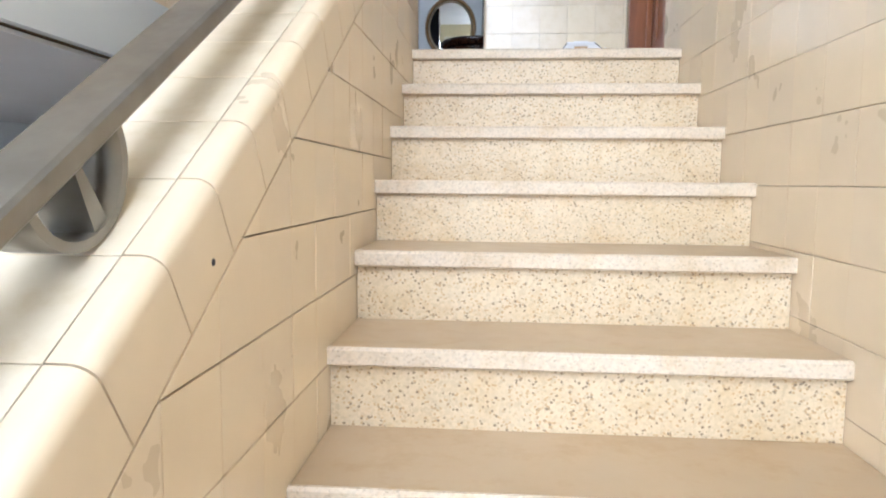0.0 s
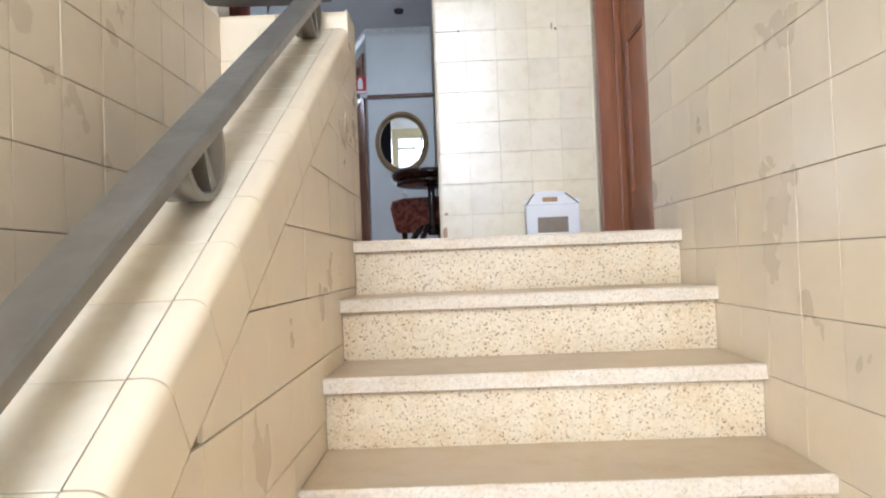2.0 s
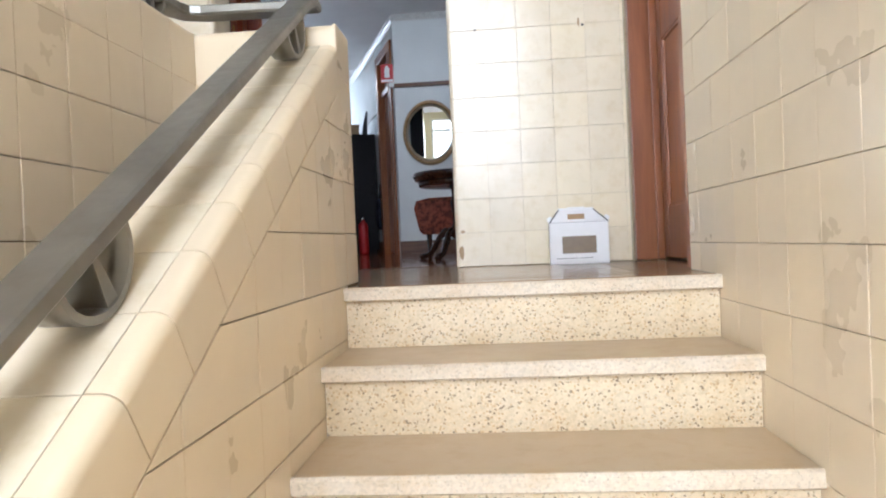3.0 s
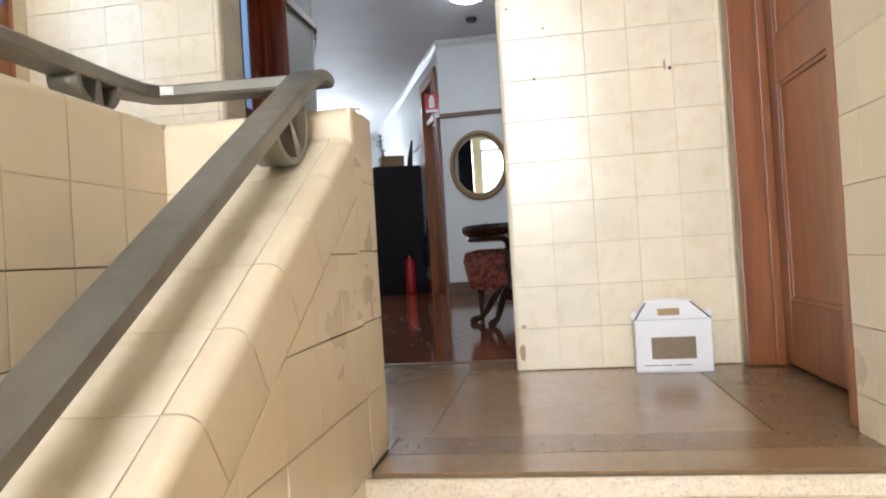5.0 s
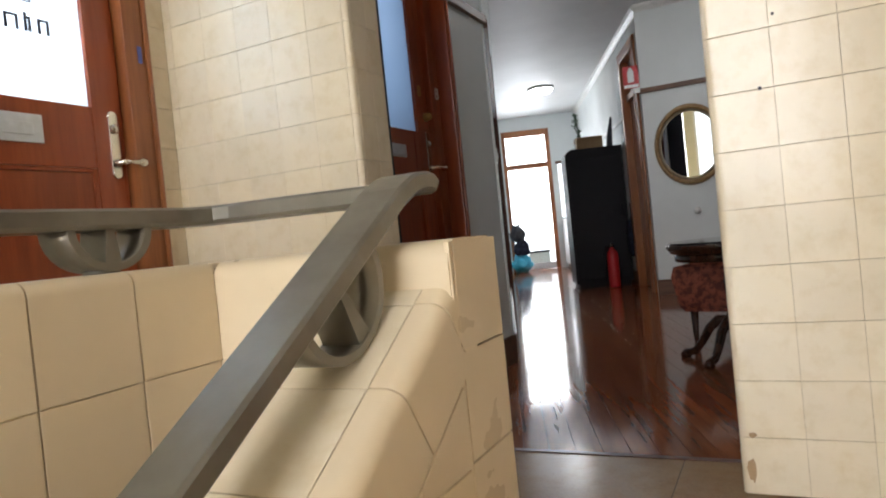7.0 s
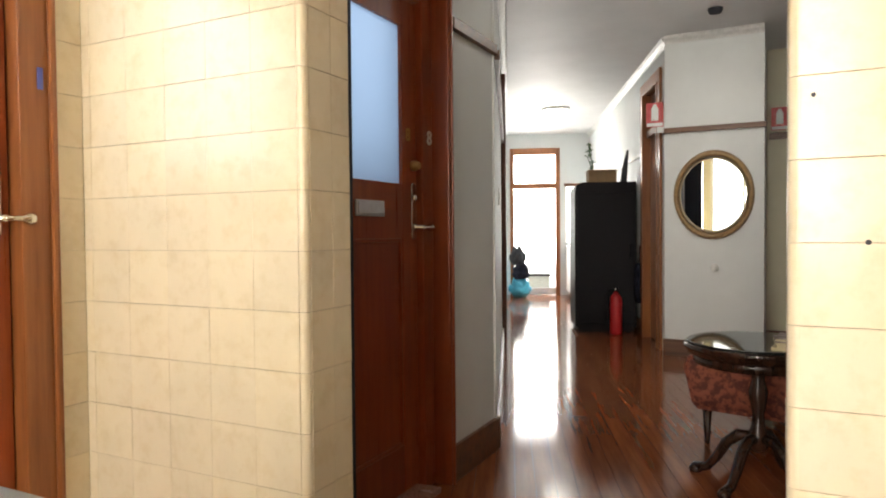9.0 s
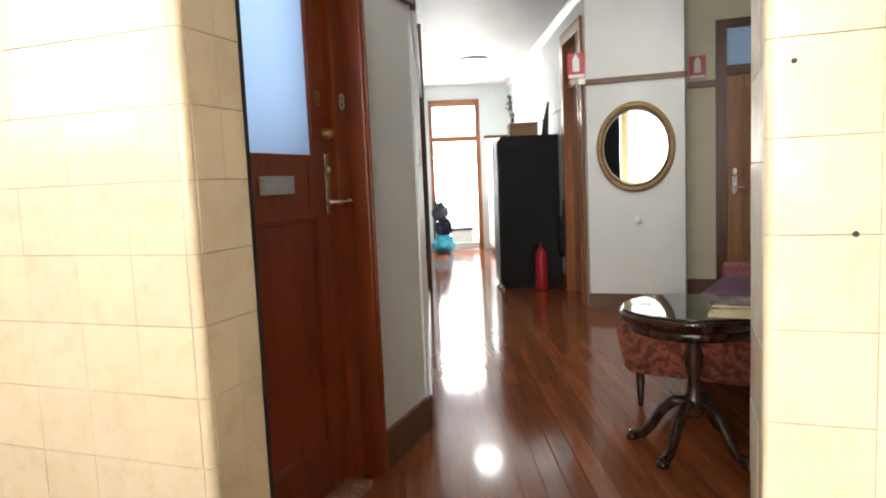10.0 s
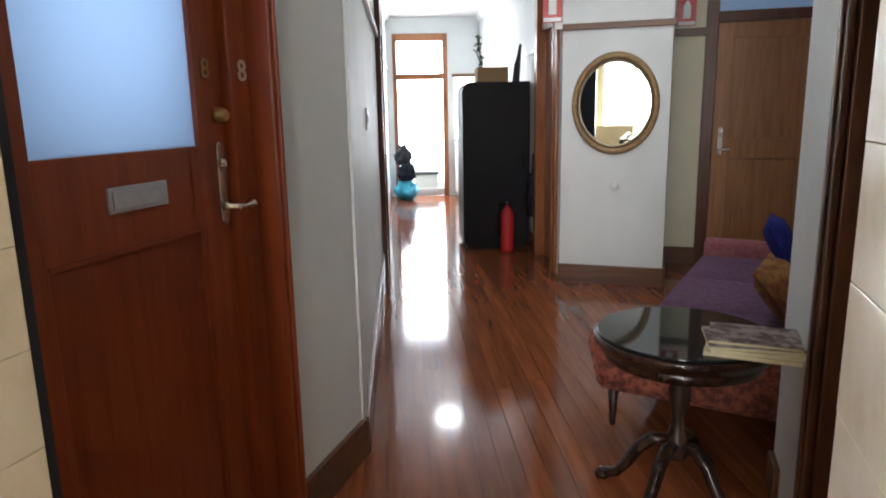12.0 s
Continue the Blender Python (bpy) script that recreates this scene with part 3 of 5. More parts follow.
# office door in the left wall: seen face looks to +x, so local x runs along -y... turned by 90 degrees
office = door("door_1", pose(-1.655, 0.05, 0, 0, 0, 90), 0.87, 2.1, FROST_OFFICE, DOOR_WOOD, FRAME_WOOD, "varnished red brown door with a frosted glass pane", glass_z=(1.33, 2.0), lower=(0.22, 1.12))
frame_post(office, 0.875, 0.985, -0.05, 0.04, 0, 2.25, FRAME_WOOD)
frame_post(office, -0.1, -0.005, -0.05, 0.04, 0, 2.25, FRAME_WOOD)
frame_post(office, 0.0, 0.87, -0.05, 0.04, 2.105, 2.25, FRAME_WOOD, "frame_head")
part("frame_bead", bx(0.955, 0.97, -0.062, -0.05, 0, 2.25, bev=0.005), FRAME_WOOD, office)
lever_set(office, 0.828, 1.19)
mail = part("mail_slot", bx(0.37, 0.57, -0.008, 0, 1.19, 1.28, bev=0.003), ALU, office, "chrome letter slot")
part("flap", bx(0.405, 0.535, -0.014, -0.008, 1.212, 1.252, bev=0.003), ALU, mail)
# lettering drawn as plain bars and a swept mark
for a, w, h in ((0.27, 0.045, 0.068), (0.33, 0.042, 0.048), (0.388, 0.01, 0.07), (0.41, 0.01, 0.062), (0.436, 0.044, 0.048), (0.497, 0.044, 0.048), (0.56, 0.022, 0.06), (0.604, 0.038, 0.048)):
    b = bx(a, a + 0.009, 0.0125, 0.0155, 1.548, 1.548 + h)
    if w > 0.012:
        box(b, a + w - 0.009, a + w, 0.0125, 0.0155, 1.548, 1.548 + 0.048)
        box(b, a + 0.009, a + w - 0.009, 0.0125, 0.0155, 1.588, 1.596)
    part("letter_bar", b, INK, office, "dark lettering on the glass")
for i in range(4):
    pts = [(0.37 + 0.012 * i + (0.215 - 0.02 * i) * u, 0.013, 1.655 - 0.011 * i + 0.035 * math.sin(math.pi * min(1.0, u * 1.3)) * (1 - u) - 0.012 * u) for u in (0.0, 0.12, 0.25, 0.4, 0.55, 0.7, 0.85, 1.0)]
    part("swept_line", tube(bmesh.new(), pts, [0.0007, 0.002, 0.003, 0.003, 0.003, 0.003, 0.003, 0.0025] if i == 0 else 0.0009, 6), INK, office)
part("swept_line", tube(bmesh.new(), [(0.587, 0.013, 1.645), (0.575, 0.013, 1.665), (0.54, 0.013, 1.698), (0.5, 0.013, 1.735)], [0.004, 0.003, 0.002, 0.0015], 6), INK, office)
part("sticker", bx(0.925, 0.94, -0.054, -0.05, 1.5, 1.56), plain("blue_tape", (0.1, 0.12, 0.4), 0.5), office, "small blue sticker")
structure("wall_office", bx(-2.3, -2.2, -0.6, 1.6, 0, CEILING), WHITE_GLOSS, "white wall of the office behind the glass")

# numbered flat door
flat = door("door_2", pose(-1.13, 1.53, 0.02, 0, 0, 90), 0.76, 2.02, FROST_FLAT, DOOR_WOOD, FRAME_WOOD, "varnished red brown flat door with frosted glass", glass_z=(1.27, 1.9), lower=(0.2, 1.05))
frame_post(flat, 0.765, 0.853, -0.03, 0.05, -0.02, 2.2, DOOR_WOOD)
part("architrave", bx(0.85, 0.89, -0.112, -0.02, -0.02, 2.28, bev=0.008), DOOR_WOOD, flat)
part("architrave_bead", bx(0.862, 0.876, -0.122, -0.112, -0.02, 2.28, bev=0.004), DOOR_WOOD, flat)
frame_post(flat, -0.06, -0.004, -0.05, 0.05, -0.02, 2.2, FRAME_DARK)
frame_post(flat, -0.03, 0.8, -0.02, 0.05, 2.03, 2.2, DOOR_WOOD, "frame_head")
lever_set(flat, 0.728, 1.145)
part("night_latch", lathe(bmesh.new(), [(0.022, 0), (0.022, 0.012), (0.017, 0.03), (0.013, 0.034)], 18, pose(0.728, 0, 1.35, 90, 0, 0)), BRASS, flat, "brass night latch")
mail = part("mail_slot", bx(0.297, 0.492, -0.008, 0, 1.135, 1.195, bev=0.003), ALU, flat, "chrome letter slot")
part("flap", bx(0.307, 0.482, -0.012, -0.008, 1.143, 1.187, bev=0.003), ALU, mail)


def figure(parent, text, size, x, y, z, mat):
    c = bpy.data.curves.new("figure", "FONT")
    c.body, c.size, c.extrude, c.align_x = text, size, 0.002, "CENTER"
    tmp = new("figure", c)
    me = bpy.data.meshes.new_from_object(tmp.evaluated_get(bpy.context.evaluated_depsgraph_get()))
    bpy.data.objects.remove(tmp)
    me.materials.append(mat)
    ob = new("door_number", me)
    ob.parent = parent
    ob.matrix_local = pose(x, y, z, 90, 0, 0)
    return ob


tagged(figure(flat, "8", 0.085, 0.818, -0.034, 1.445, WHITE_GLOSS), "small metal number eight")
tagged(figure(flat, "8", 0.075, 0.69, -0.002, 1.45, BRASS), "worn brass number eight")

# door beside the flight's head: leaf turned to face -x
side = door("door_3", pose(1.16, 1.145, 0.005, 0, 0, -90), 0.84, 2.05, None, FRAME_WOOD, FRAME_WOOD, "closed varnished orange brown panelled door")
part("frame_post", bx(-0.005, 0.035, -0.118, 0.0, 0, 2.2, bev=0.004), FRAME_WOOD, side)
part("frame_post", bx(0.805, 0.845, -0.118, 0.0, 0, 2.2, bev=0.004), FRAME_WOOD, side)
part("frame_head", bx(0.0, 0.85, -0.118, 0.0, 2.06, 2.2, bev=0.004), FRAME_WOOD, side)
part("bead", bx(0.035, 0.05, -0.03, 0.0, 0, 2.06, bev=0.004), FRAME_WOOD, side)

# oak door in the recess with a glazed transom
oak = door("door_4", pose(0.49, 6.81, 0, 0, 0, 0), 0.78, 2.02, None, OAK, FRAME_DARK, "closed oak panelled door under a glazed transom")
for x0, x1 in ((-0.1, -0.004), (0.784, 0.88)):
    frame_post(oak, x0, x1, -0.03, 0.05, 0, 2.52, FRAME_DARK)
frame_post(oak, -0.004, 0.784, -0.025, 0.05, 2.024, 2.11, FRAME_DARK, "transom_rail")
part("transom_pane", bx(0.0, 0.78, 0.01, 0.016, 2.11, 2.44), FROST_FLAT, oak, "bluish frosted transom pane")
frame_post(oak, -0.004, 0.784, -0.025, 0.05, 2.44, 2.52, FRAME_DARK, "frame_head")
lever_set(oak, 0.06, 1.05)

# dark doorway in the partition
dark = door("door_5", pose(0.545, 2.6, 0.0, 0, 0, -90), 0.84, 2.05, None, FRAME_DARK, FRAME_DARK, "closed dark stained door")
part("architrave", bx(-0.065, 0.03, -0.066, -0.044, 0, 2.35, bev=0.006), FRAME_DARK, dark)
part("architrave_bead", bx(-0.01, 0.005, -0.075, -0.066, 0, 2.35, bev=0.004), FRAME_DARK, dark)
part("frame_post", bx(-0.035, 0.05, -0.043, 0.06, 0, 2.3, bev=0.004), FRAME_DARK, dark)
part("frame_head", bx(-0.002, 0.86, -0.06, 0.06, 2.06, 2.3, bev=0.004), FRAME_DARK, dark)
part("hinge_plate", bx(0.3, 0.345, -0.012, 0, 1.4, 1.5, bev=0.003), CHROME, dark, "pale metal plate")

# corridor doorways
cd = structure("door_6", bx(1.51, 1.55, 3.06, 3.68, 0.01, 2.03, bev=0.003), FRAME_WOOD, "brown door half seen in the corridor wall", K, "door")
for a in ((1.425, 1.56, 3.02, 3.06), (1.425, 1.56, 3.68, 3.72)):
    part("frame_post", bx(*a, 0, 2.46, bev=0.004), FRAME_WOOD, cd)
for a in ((1.432, 1.457, 2.92, 3.02), (1.432, 1.457, 3.72, 3.82)):
    part("architrave", bx(*a, 0, 2.56, bev=0.006), FRAME_WOOD, cd)
part("frame_head", bx(1.432, 1.56, 2.92, 3.82, 2.46, 2.57, bev=0.006), FRAME_WOOD, cd)
part("transom_rail", bx(1.47, 1.56, 3.06, 3.68, 2.03, 2.1, bev=0.004), FRAME_WOOD, cd)
part("transom_panel", bx(1.52, 1.54, 3.06, 3.68, 2.1, 2.46), FRAME_DARK, cd)
dl = structure("door_7", bx(-0.1, -0.06, 3.34, 4.11, 0.01, 2.05, bev=0.003), FRAME_DARK, "dark door half seen in the corridor wall", K, "door")
for a in ((-0.1, 0.045, 3.22, 3.34), (-0.1, 0.045, 4.11, 4.23)):
    part("architrave", bx(*a, 0, 2.62, bev=0.006), FRAME_DARK, dl)
part("frame_head", bx(-0.1, 0.04, 3.34, 4.11, 2.06, 2.62, bev=0.006), FRAME_DARK, dl)

# glazed door and window at the corridor's end
ed = structure("door_8", bx(0.10, 0.165, 8.33, 8.45, 0.0, 2.52, bev=0.006), FRAME_WOOD, "orange brown glazed end door with a transom", K, "door")
part("frame_post", bx(0.875, 0.95, 8.33, 8.45, 0, 2.52, bev=0.006), FRAME_WOOD, ed)
for z0, z1 in ((2.41, 2.52), (1.83, 1.92)):
    part("frame_rail", bx(0.165, 0.875, 8.33, 8.45, z0, z1, bev=0.006), FRAME_WOOD, ed)
part("glazing_bar", bx(0.165, 0.875, 8.38, 8.4, 1.57, 1.585), DARK, ed)
part("bottom_rail", bx(0.165, 0.875, 8.37, 8.41, 0.01, 0.12, bev=0.004), WHITE_GLOSS, ed)
for z0, z1 in ((1.92, 2.41), (0.12, 1.83)):
    g = part("pane", bx(0.165, 0.875, 8.395, 8.4, z0, z1), GLASS, ed)
    g.visible_shadow = False
w2 = structure("window_2", bx(1.02, 1.06, 8.36, 8.44, 0.9, 1.86), WHITE_GLOSS, "small bright window beside the end door", K, "window")
part("window_frame", bx(1.38, 1.42, 8.36, 8.44, 0.9, 1.86), WHITE_GLOSS, w2)
g = part("pane", bx(1.06, 1.38, 8.395, 8.4, 0.9, 1.86), GLASS, w2)
g.visible_shadow = False


# ---- stair rails ----
def rail_bar(bm, pts, w, h):
    """Flat bar with eased edges along points in one vertical plane or bend."""
    prof = [(-w / 2, -h * 0.3), (-w / 2 + 0.006, -h / 2), (w / 2 - 0.006, -h / 2), (w / 2, -h * 0.3), (w / 2, h * 0.36), (w / 2 - 0.005, h / 2), (-w / 2 + 0.005, h / 2), (-w / 2, h * 0.36)]
    pts = [Vector(p) for p in pts]
    rings = []
    for i, p in enumerate(pts):
        d = (pts[min(i + 1, len(pts) - 1)] - pts[max(i - 1, 0)]).normalized()
        a = Vector((d.y, -d.x, 0)).normalized()
        b = a.cross(d).normalized()
        rings.append([bm.verts.new(p + a * q + b * r) for q, r in prof])
    for a, b in zip(rings, rings[1:]):
        for i in range(8):
            bm.faces.new((a[i], a[(i + 1) % 8], b[(i + 1) % 8], b[i]))
    bm.faces.new(rings[0][::-1])
    bm.faces.new(rings[-1])
    bmesh.ops.recalc_face_normals(bm, faces=bm.faces[:])
    return bm


RAIL_X, RW, RH = -0.106, 0.072, 0.03
RTOP = 0.803


def bracket(parent, m, r, w=0.058, t=0.011):
    """Half hoop with a web, hung under a rail; local y along the rail, z up, hoop centre at the origin."""
    bm = bmesh.new()
    n = 14
    rows = []
    for i in range(n + 1):
        a = math.pi * (1 + i / n)
        c, s = math.cos(a), math.sin(a)
        rows.append([bm.verts.new((x, rr * c * 1.12, rr * s)) for x, rr in ((-w / 2, r), (w / 2, r), (w / 2, r - t), (-w / 2, r - t))])
    for a, b in zip(rows, rows[1:]):
        for i in range(4):
            bm.faces.new((a[i], a[(i + 1) % 4], b[(i + 1) % 4], b[i])).smooth = i in (0, 2)
    bm.faces.new(rows[0])
    bm.faces.new(rows[-1][::-1])
    bmesh.ops.recalc_face_normals(bm, faces=bm.faces[:])
    bmesh.ops.transform(bm, matrix=m, verts=bm.verts[:])
    b = part("bracket", bm, RAIL, parent, "cast half round metal bracket")
    web = prism(bmesh.new(), [(-0.006, 0.002), (0.006, 0.002), (0.014, -r + t), (-0.014, -r + t)], "x", -w / 2 + 0.003, w / 2 - 0.003)
    bmesh.ops.transform(web, matrix=m, verts=web.verts[:])
    part("web", web, RAIL, b)
    lip = lathe(bmesh.new(), [(0.026, 0), (0.026, 0.004), (0.02, 0.007)], 16, m @ pose(0, 0, -r - 0.002))
    part("foot", lip, RAIL, b)


hr = thing("stair_handrail", pose(RAIL_X, 0, 0), "grey satin metal handrail on half round brackets", "handrail")
pts = [(0, y, RTOP - RH / 2 + S * y) for y in (-3.0, -2.0, -1.0, -0.4, -0.06)]
pts += [(0, y, RTOP - RH / 2 + S * y) for y in (0.0, 0.05, 0.07)]
pts += [(0, 0.09, 0.841), (0, 0.11, 0.85), (0, 0.13, 0.855), (0, 0.155, 0.857), (0, 0.172, 0.855), (0, 0.179, 0.849)]
part("rail", rail_bar(bmesh.new(), pts, RW, RH), RAIL, hr)
ang = math.degrees(math.atan(S))
for y in (-0.09, -1.05, -2.06, -2.95):
    bracket(hr, pose(0, y, RTOP - RH + S * y - 0.001, ang, 0, 0), 0.083, 0.062)
lr = thing("parapet_handrail", pose(-0.5, 0, 0), "grey satin metal rail along the level parapet", "handrail")
pts = [(0, -3.1, 0.845), (0, -1.0, 0.845), (0, -0.02, 0.845), (0.006, 0.06, 0.845), (0.03, 0.112, 0.846), (0.08, 0.128, 0.846), (0.2, 0.13, 0.845), (0.365, 0.13, 0.842)]
part("rail", rail_bar(bmesh.new(), pts, 0.074, RH), RAIL, lr)
for y in (-0.09, -1.1, -2.1):
    bracket(lr, pose(0, y, 0.831), 0.062, 0.064)

# ---- things on the landing ----
cb = thing("cake_box", pose(0.794, 1.106, 0, 0, 0, -3), "white card carry box with a clear window, by the wall", "box")
w, d = 0.125, 0.046
bm = bx(-w, w, -d, d, 0.0, 0.006)
for a in ((-w, w, -d + 0.0025, -d + 0.005, 0, 0.18), (-w, w, d - 0.003, d, 0, 0.18), (-w, -w + 0.003, -d, d, 0, 0.18), (w - 0.003, w, -d, d, 0, 0.18)):
    box(bm, *a)
part("body", bm, WHITE, cb)
part("front_panel", bx(-w, -0.072, -d, -d + 0.0025, 0, 0.18), WHITE, cb)
part("front_panel", bx(0.072, w, -d, -d + 0.0025, 0, 0.18), WHITE, cb)
part("front_panel", bx(-0.072, 0.072, -d, -d + 0.0025, 0, 0.046), WHITE, cb)
part("front_panel", bx(-0.072, 0.072, -d, -d + 0.0025, 0.12, 0.18), WHITE, cb)
part("box_window", bx(-0.072, 0.072, -d + 0.0005, -d + 0.002, 0.046, 0.12), KRAFT, cb, "brown see-through box window")
for s in (-1, 1):
    bm = prism(bmesh.new(), [(-w, 0.18), (w, 0.18), (0.068, 0.243), (-0.085, 0.243)], "y", -0.0015, 0.0015)
    bmesh.ops.transform(bm, matrix=Matrix.Translation((0, s * d, 0.18)) @ pose(0, 0, 0, s * 32, 0, 0) @ Matrix.Translation((0, 0, -0.18)), verts=bm.verts[:])
    part("roof_flap", bm, WHITE, cb)
    part("side_flap", prism(bmesh.new(), [(s * w, 0.175), (s * (w + 0.01), 0.198), (s * (w - 0.004), 0.21), (s * (w - 0.05), 0.18)], "y", -0.02, -0.018), WHITE, cb)
# dark strips stand in for the shaded gaps beside the roof flap
for s in (-1, 1):
    bm = prism(bmesh.new(), [(s * w, 0.18), (s * (w - 0.006), 0.18), (0.063 if s > 0 else -0.08, 0.243), (0.068 if s > 0 else -0.085, 0.243)], "y", -0.004, -0.0018)
    bmesh.ops.transform(bm, matrix=Matrix.Translation((0, -d, 0.18)) @ pose(0, 0, 0, -32, 0, 0) @ Matrix.Translation((0, 0, -0.18)), verts=bm.verts[:])
    part("gap_shade_line", bm, INK, cb, "dark strip painting the shaded gap beside the roof flap")
hd = bmesh.new()
for a in ((-0.085, -0.045, 0.222, 0.243), (0.028, 0.068, 0.222, 0.243), (-0.045, 0.028, 0.234, 0.247)):
    box(hd, a[0], a[1], -0.011, -0.008, a[2], a[3])
part("handle", hd, WHITE, cb)
hole = smooth(bx(-0.045, 0.026, -0.0035, -0.0018, 0.194, 0.22, bev=0.0008))
bmesh.ops.transform(hole, matrix=Matrix.Translation((0, -d, 0.18)) @ pose(0, 0, 0, -32, 0, 0) @ Matrix.Translation((0, 0, -0.18)), verts=hole.verts[:])
part("handle_hole", hole, CARD, cb, "brown handle opening")
for a in ((-0.1, -0.05), (-0.045, -0.01), (0.0, 0.055)):
    part("print_line", bx(a[0], a[1], -d - 0.0012, -d - 0.0004, 0.024, 0.0265), INK, cb, "tiny grey printed line")

# the fold's shadow under the roof, drawn as a thin grey strip
part("fold_shadow", bx(-w, w, -d - 0.0012, -d + 0.001, 0.1785, 0.1803), plain("card_shadow", (0.45, 0.45, 0.46), 0.6), cb, "grey painted shadow line at the fold below the roof")

# ---- corridor things ----
mi = thing("oval_mirror", pose(-0.265, 5.92, 1.39, 90, 0, 0), "oval wall mirror in a brown gold frame", "mirror")
def oval(bm, tall=1.18):
    for v in bm.verts:
        v.co.y *= tall
    return bm
def ring(r0, r1, z0, z1, n=56):
    bm = bmesh.new()
    prof = [(r0, z0), (r0, z1 * 0.7), (r0 + 0.012, z1), ((r0 + r1) / 2, z1 * 1.05), (r1 - 0.008, z1 * 0.8), (r1, z0)]
    rows = [[bm.verts.new((r * math.cos(2 * math.pi * i / n), r * math.sin(2 * math.pi * i / n), z)) for r, z in prof] for i in range(n)]
    for i in range(n):
        a, b = rows[i], rows[(i + 1) % n]
        for j in range(len(prof)):
            k = (j + 1) % len(prof)
            bm.faces.new((a[j], b[j], b[k], a[k])).smooth = True
    bmesh.ops.recalc_face_normals(bm, faces=bm.faces[:])
    return bm
part("frame", oval(ring(0.277, 0.32, 0.0, 0.035)), wood("gilt_wood", (0.2, 0.11, 0.04), (0.38, 0.24, 0.1), 0.35), mi, "brown gold turned frame")
part("inner_rim", oval(ring(0.256, 0.278, 0.0, 0.026)), plain("pale_gilt", (0.55, 0.46, 0.3), 0.35), mi, "pale bevelled rim")
part("glass", oval(lathe(bmesh.new(), [(0.262, 0.0), (0.262, 0.014)], 56)), MIRROR, mi)
solid("door_knob_hook", lathe(bmesh.new(), [(0.03, 0), (0.032, 0.008), (0.015, 0.014), (0.015, 0.034), (0.03, 0.046), (0.027, 0.062), (0.008, 0.07)], 20, pose(-0.25, 5.92, 0.775, 90, 0, 0)), WHITE_GLOSS, "small white knob fixed below the mirror", "knob")
sw = thing("light_switch", K @ pose(0.0, 1.15, 1.33, 0, 0, 90), "white plastic light switch on the corridor wall", "switch")
part("plate", bx(-0.037, 0.037, -0.01, 0, -0.058, 0.058, bev=0.003), WHITE_GLOSS, sw)
part("rocker", bx(-0.012, 0.012, -0.016, -0.01, -0.02, 0.02, bev=0.002), WHITE_GLOSS, sw)


def sign(m):
    s = thing("extinguisher_sign", m, "red and white fire extinguisher sign on the wall", "sign", "extinguisher signs")
    part("board", bx(-0.072, 0.072, -0.006, 0, 0.0, 0.21, bev=0.002), RED, s)
    bm = lathe(bmesh.new(), [(0.028, 0.0), (0.03, 0.004), (0.03, 0.1), (0.016, 0.125), (0.012, 0.14)], 14)
    for v in bm.verts:
        v.co = Vector((v.co.x, v.co.y * 0.05 - 0.008, v.co.z + 0.055))
    part("pictogram", bm, WHITE, s, "white pictogram")
    part("caption_strip", bx(-0.066, 0.066, -0.0085, -0.006, 0.006, 0.034), WHITE, s)
    return s


s1 = sign(pose(-0.735, 5.885, 1.99, 0, 0, 4))
copy_thing(s1, pose(0.235, 6.79, 2.01))
solid("sign_bracket", bx(-0.72, -0.66, 5.888, 5.905, 1.94, 2.12, bev=0.003), WHITE_GLOSS, "white metal bracket holding a wall sign", "bracket")


def ceiling_lamp(m):
    l = thing("ceiling_light", m, "round white ceiling light, switched on", "lamp", "corridor ceiling lights")
    part("base", lathe(bmesh.new(), [(0.19, 0), (0.19, -0.03), (0.17, -0.035)][::-1], 32), WHITE_GLOSS, l)
    part("diffuser", lathe(bmesh.new(), [(0.04, -0.095), (0.11, -0.085), (0.16, -0.06), (0.172, -0.035)], 32), LAMP_GLOW, l, "glowing domed diffuser")
    return l


cl = ceiling_lamp(K @ pose(0.72, 5.95, CEILING))
copy_thing(cl, pose(-0.16, 4.58, CEILING))
solid("smoke_detector", lathe(bmesh.new(), [(0.02, -0.04), (0.045, -0.035), (0.055, -0.01), (0.055, 0)], 20, pose(-0.2, 5.3, CEILING)), DARK, "small dark fitting on the ceiling", "detector")

# tall black cabinet
bc = thing("tall_cabinet", K @ pose(0.785, 4.02, 0), "tall black cabinet with a rounded top corner", "cabinet")
arc = [(0.09 - 0.09 * math.cos(a), 1.53 + 0.09 * math.sin(a)) for a in (0, 0.4, 0.8, 1.2, 1.57)]
part("body", prism(bmesh.new(), [(0.65, 0.05), (0.65, 1.62)] + arc[::-1] + [(0.0, 0.05)], "y", 0.02, 0.6), BLACK, bc)
part("door", bx(0.02, 0.63, 0.0, 0.018, 0.1, 1.5, bev=0.004), BLACK, bc)
part("plinth", bx(0.03, 0.62, 0.03, 0.58, 0, 0.05), BLACK, bc)
part("door_handle", tube(bmesh.new(), [(0.58, -0.0, 0.8), (0.58, -0.03, 0.82), (0.58, -0.03, 0.92), (0.58, 0, 0.94)], 0.006), BLACK, bc)
cx = thing("cardboard_box", K @ pose(1.09, 4.22, 1.62), "open brown cardboard box on the black cabinet", "box")
bm = bx(-0.15, 0.15, -0.1, 0.1, 0, 0.005)
for a in ((-0.15, 0.15, -0.1, -0.096), (-0.15, 0.15, 0.096, 0.1), (-0.15, -0.146, -0.1, 0.1), (0.146, 0.15, -0.1, 0.1)):
    box(bm, *a, 0.0, 0.14)
part("body", bm, CARD, cx)
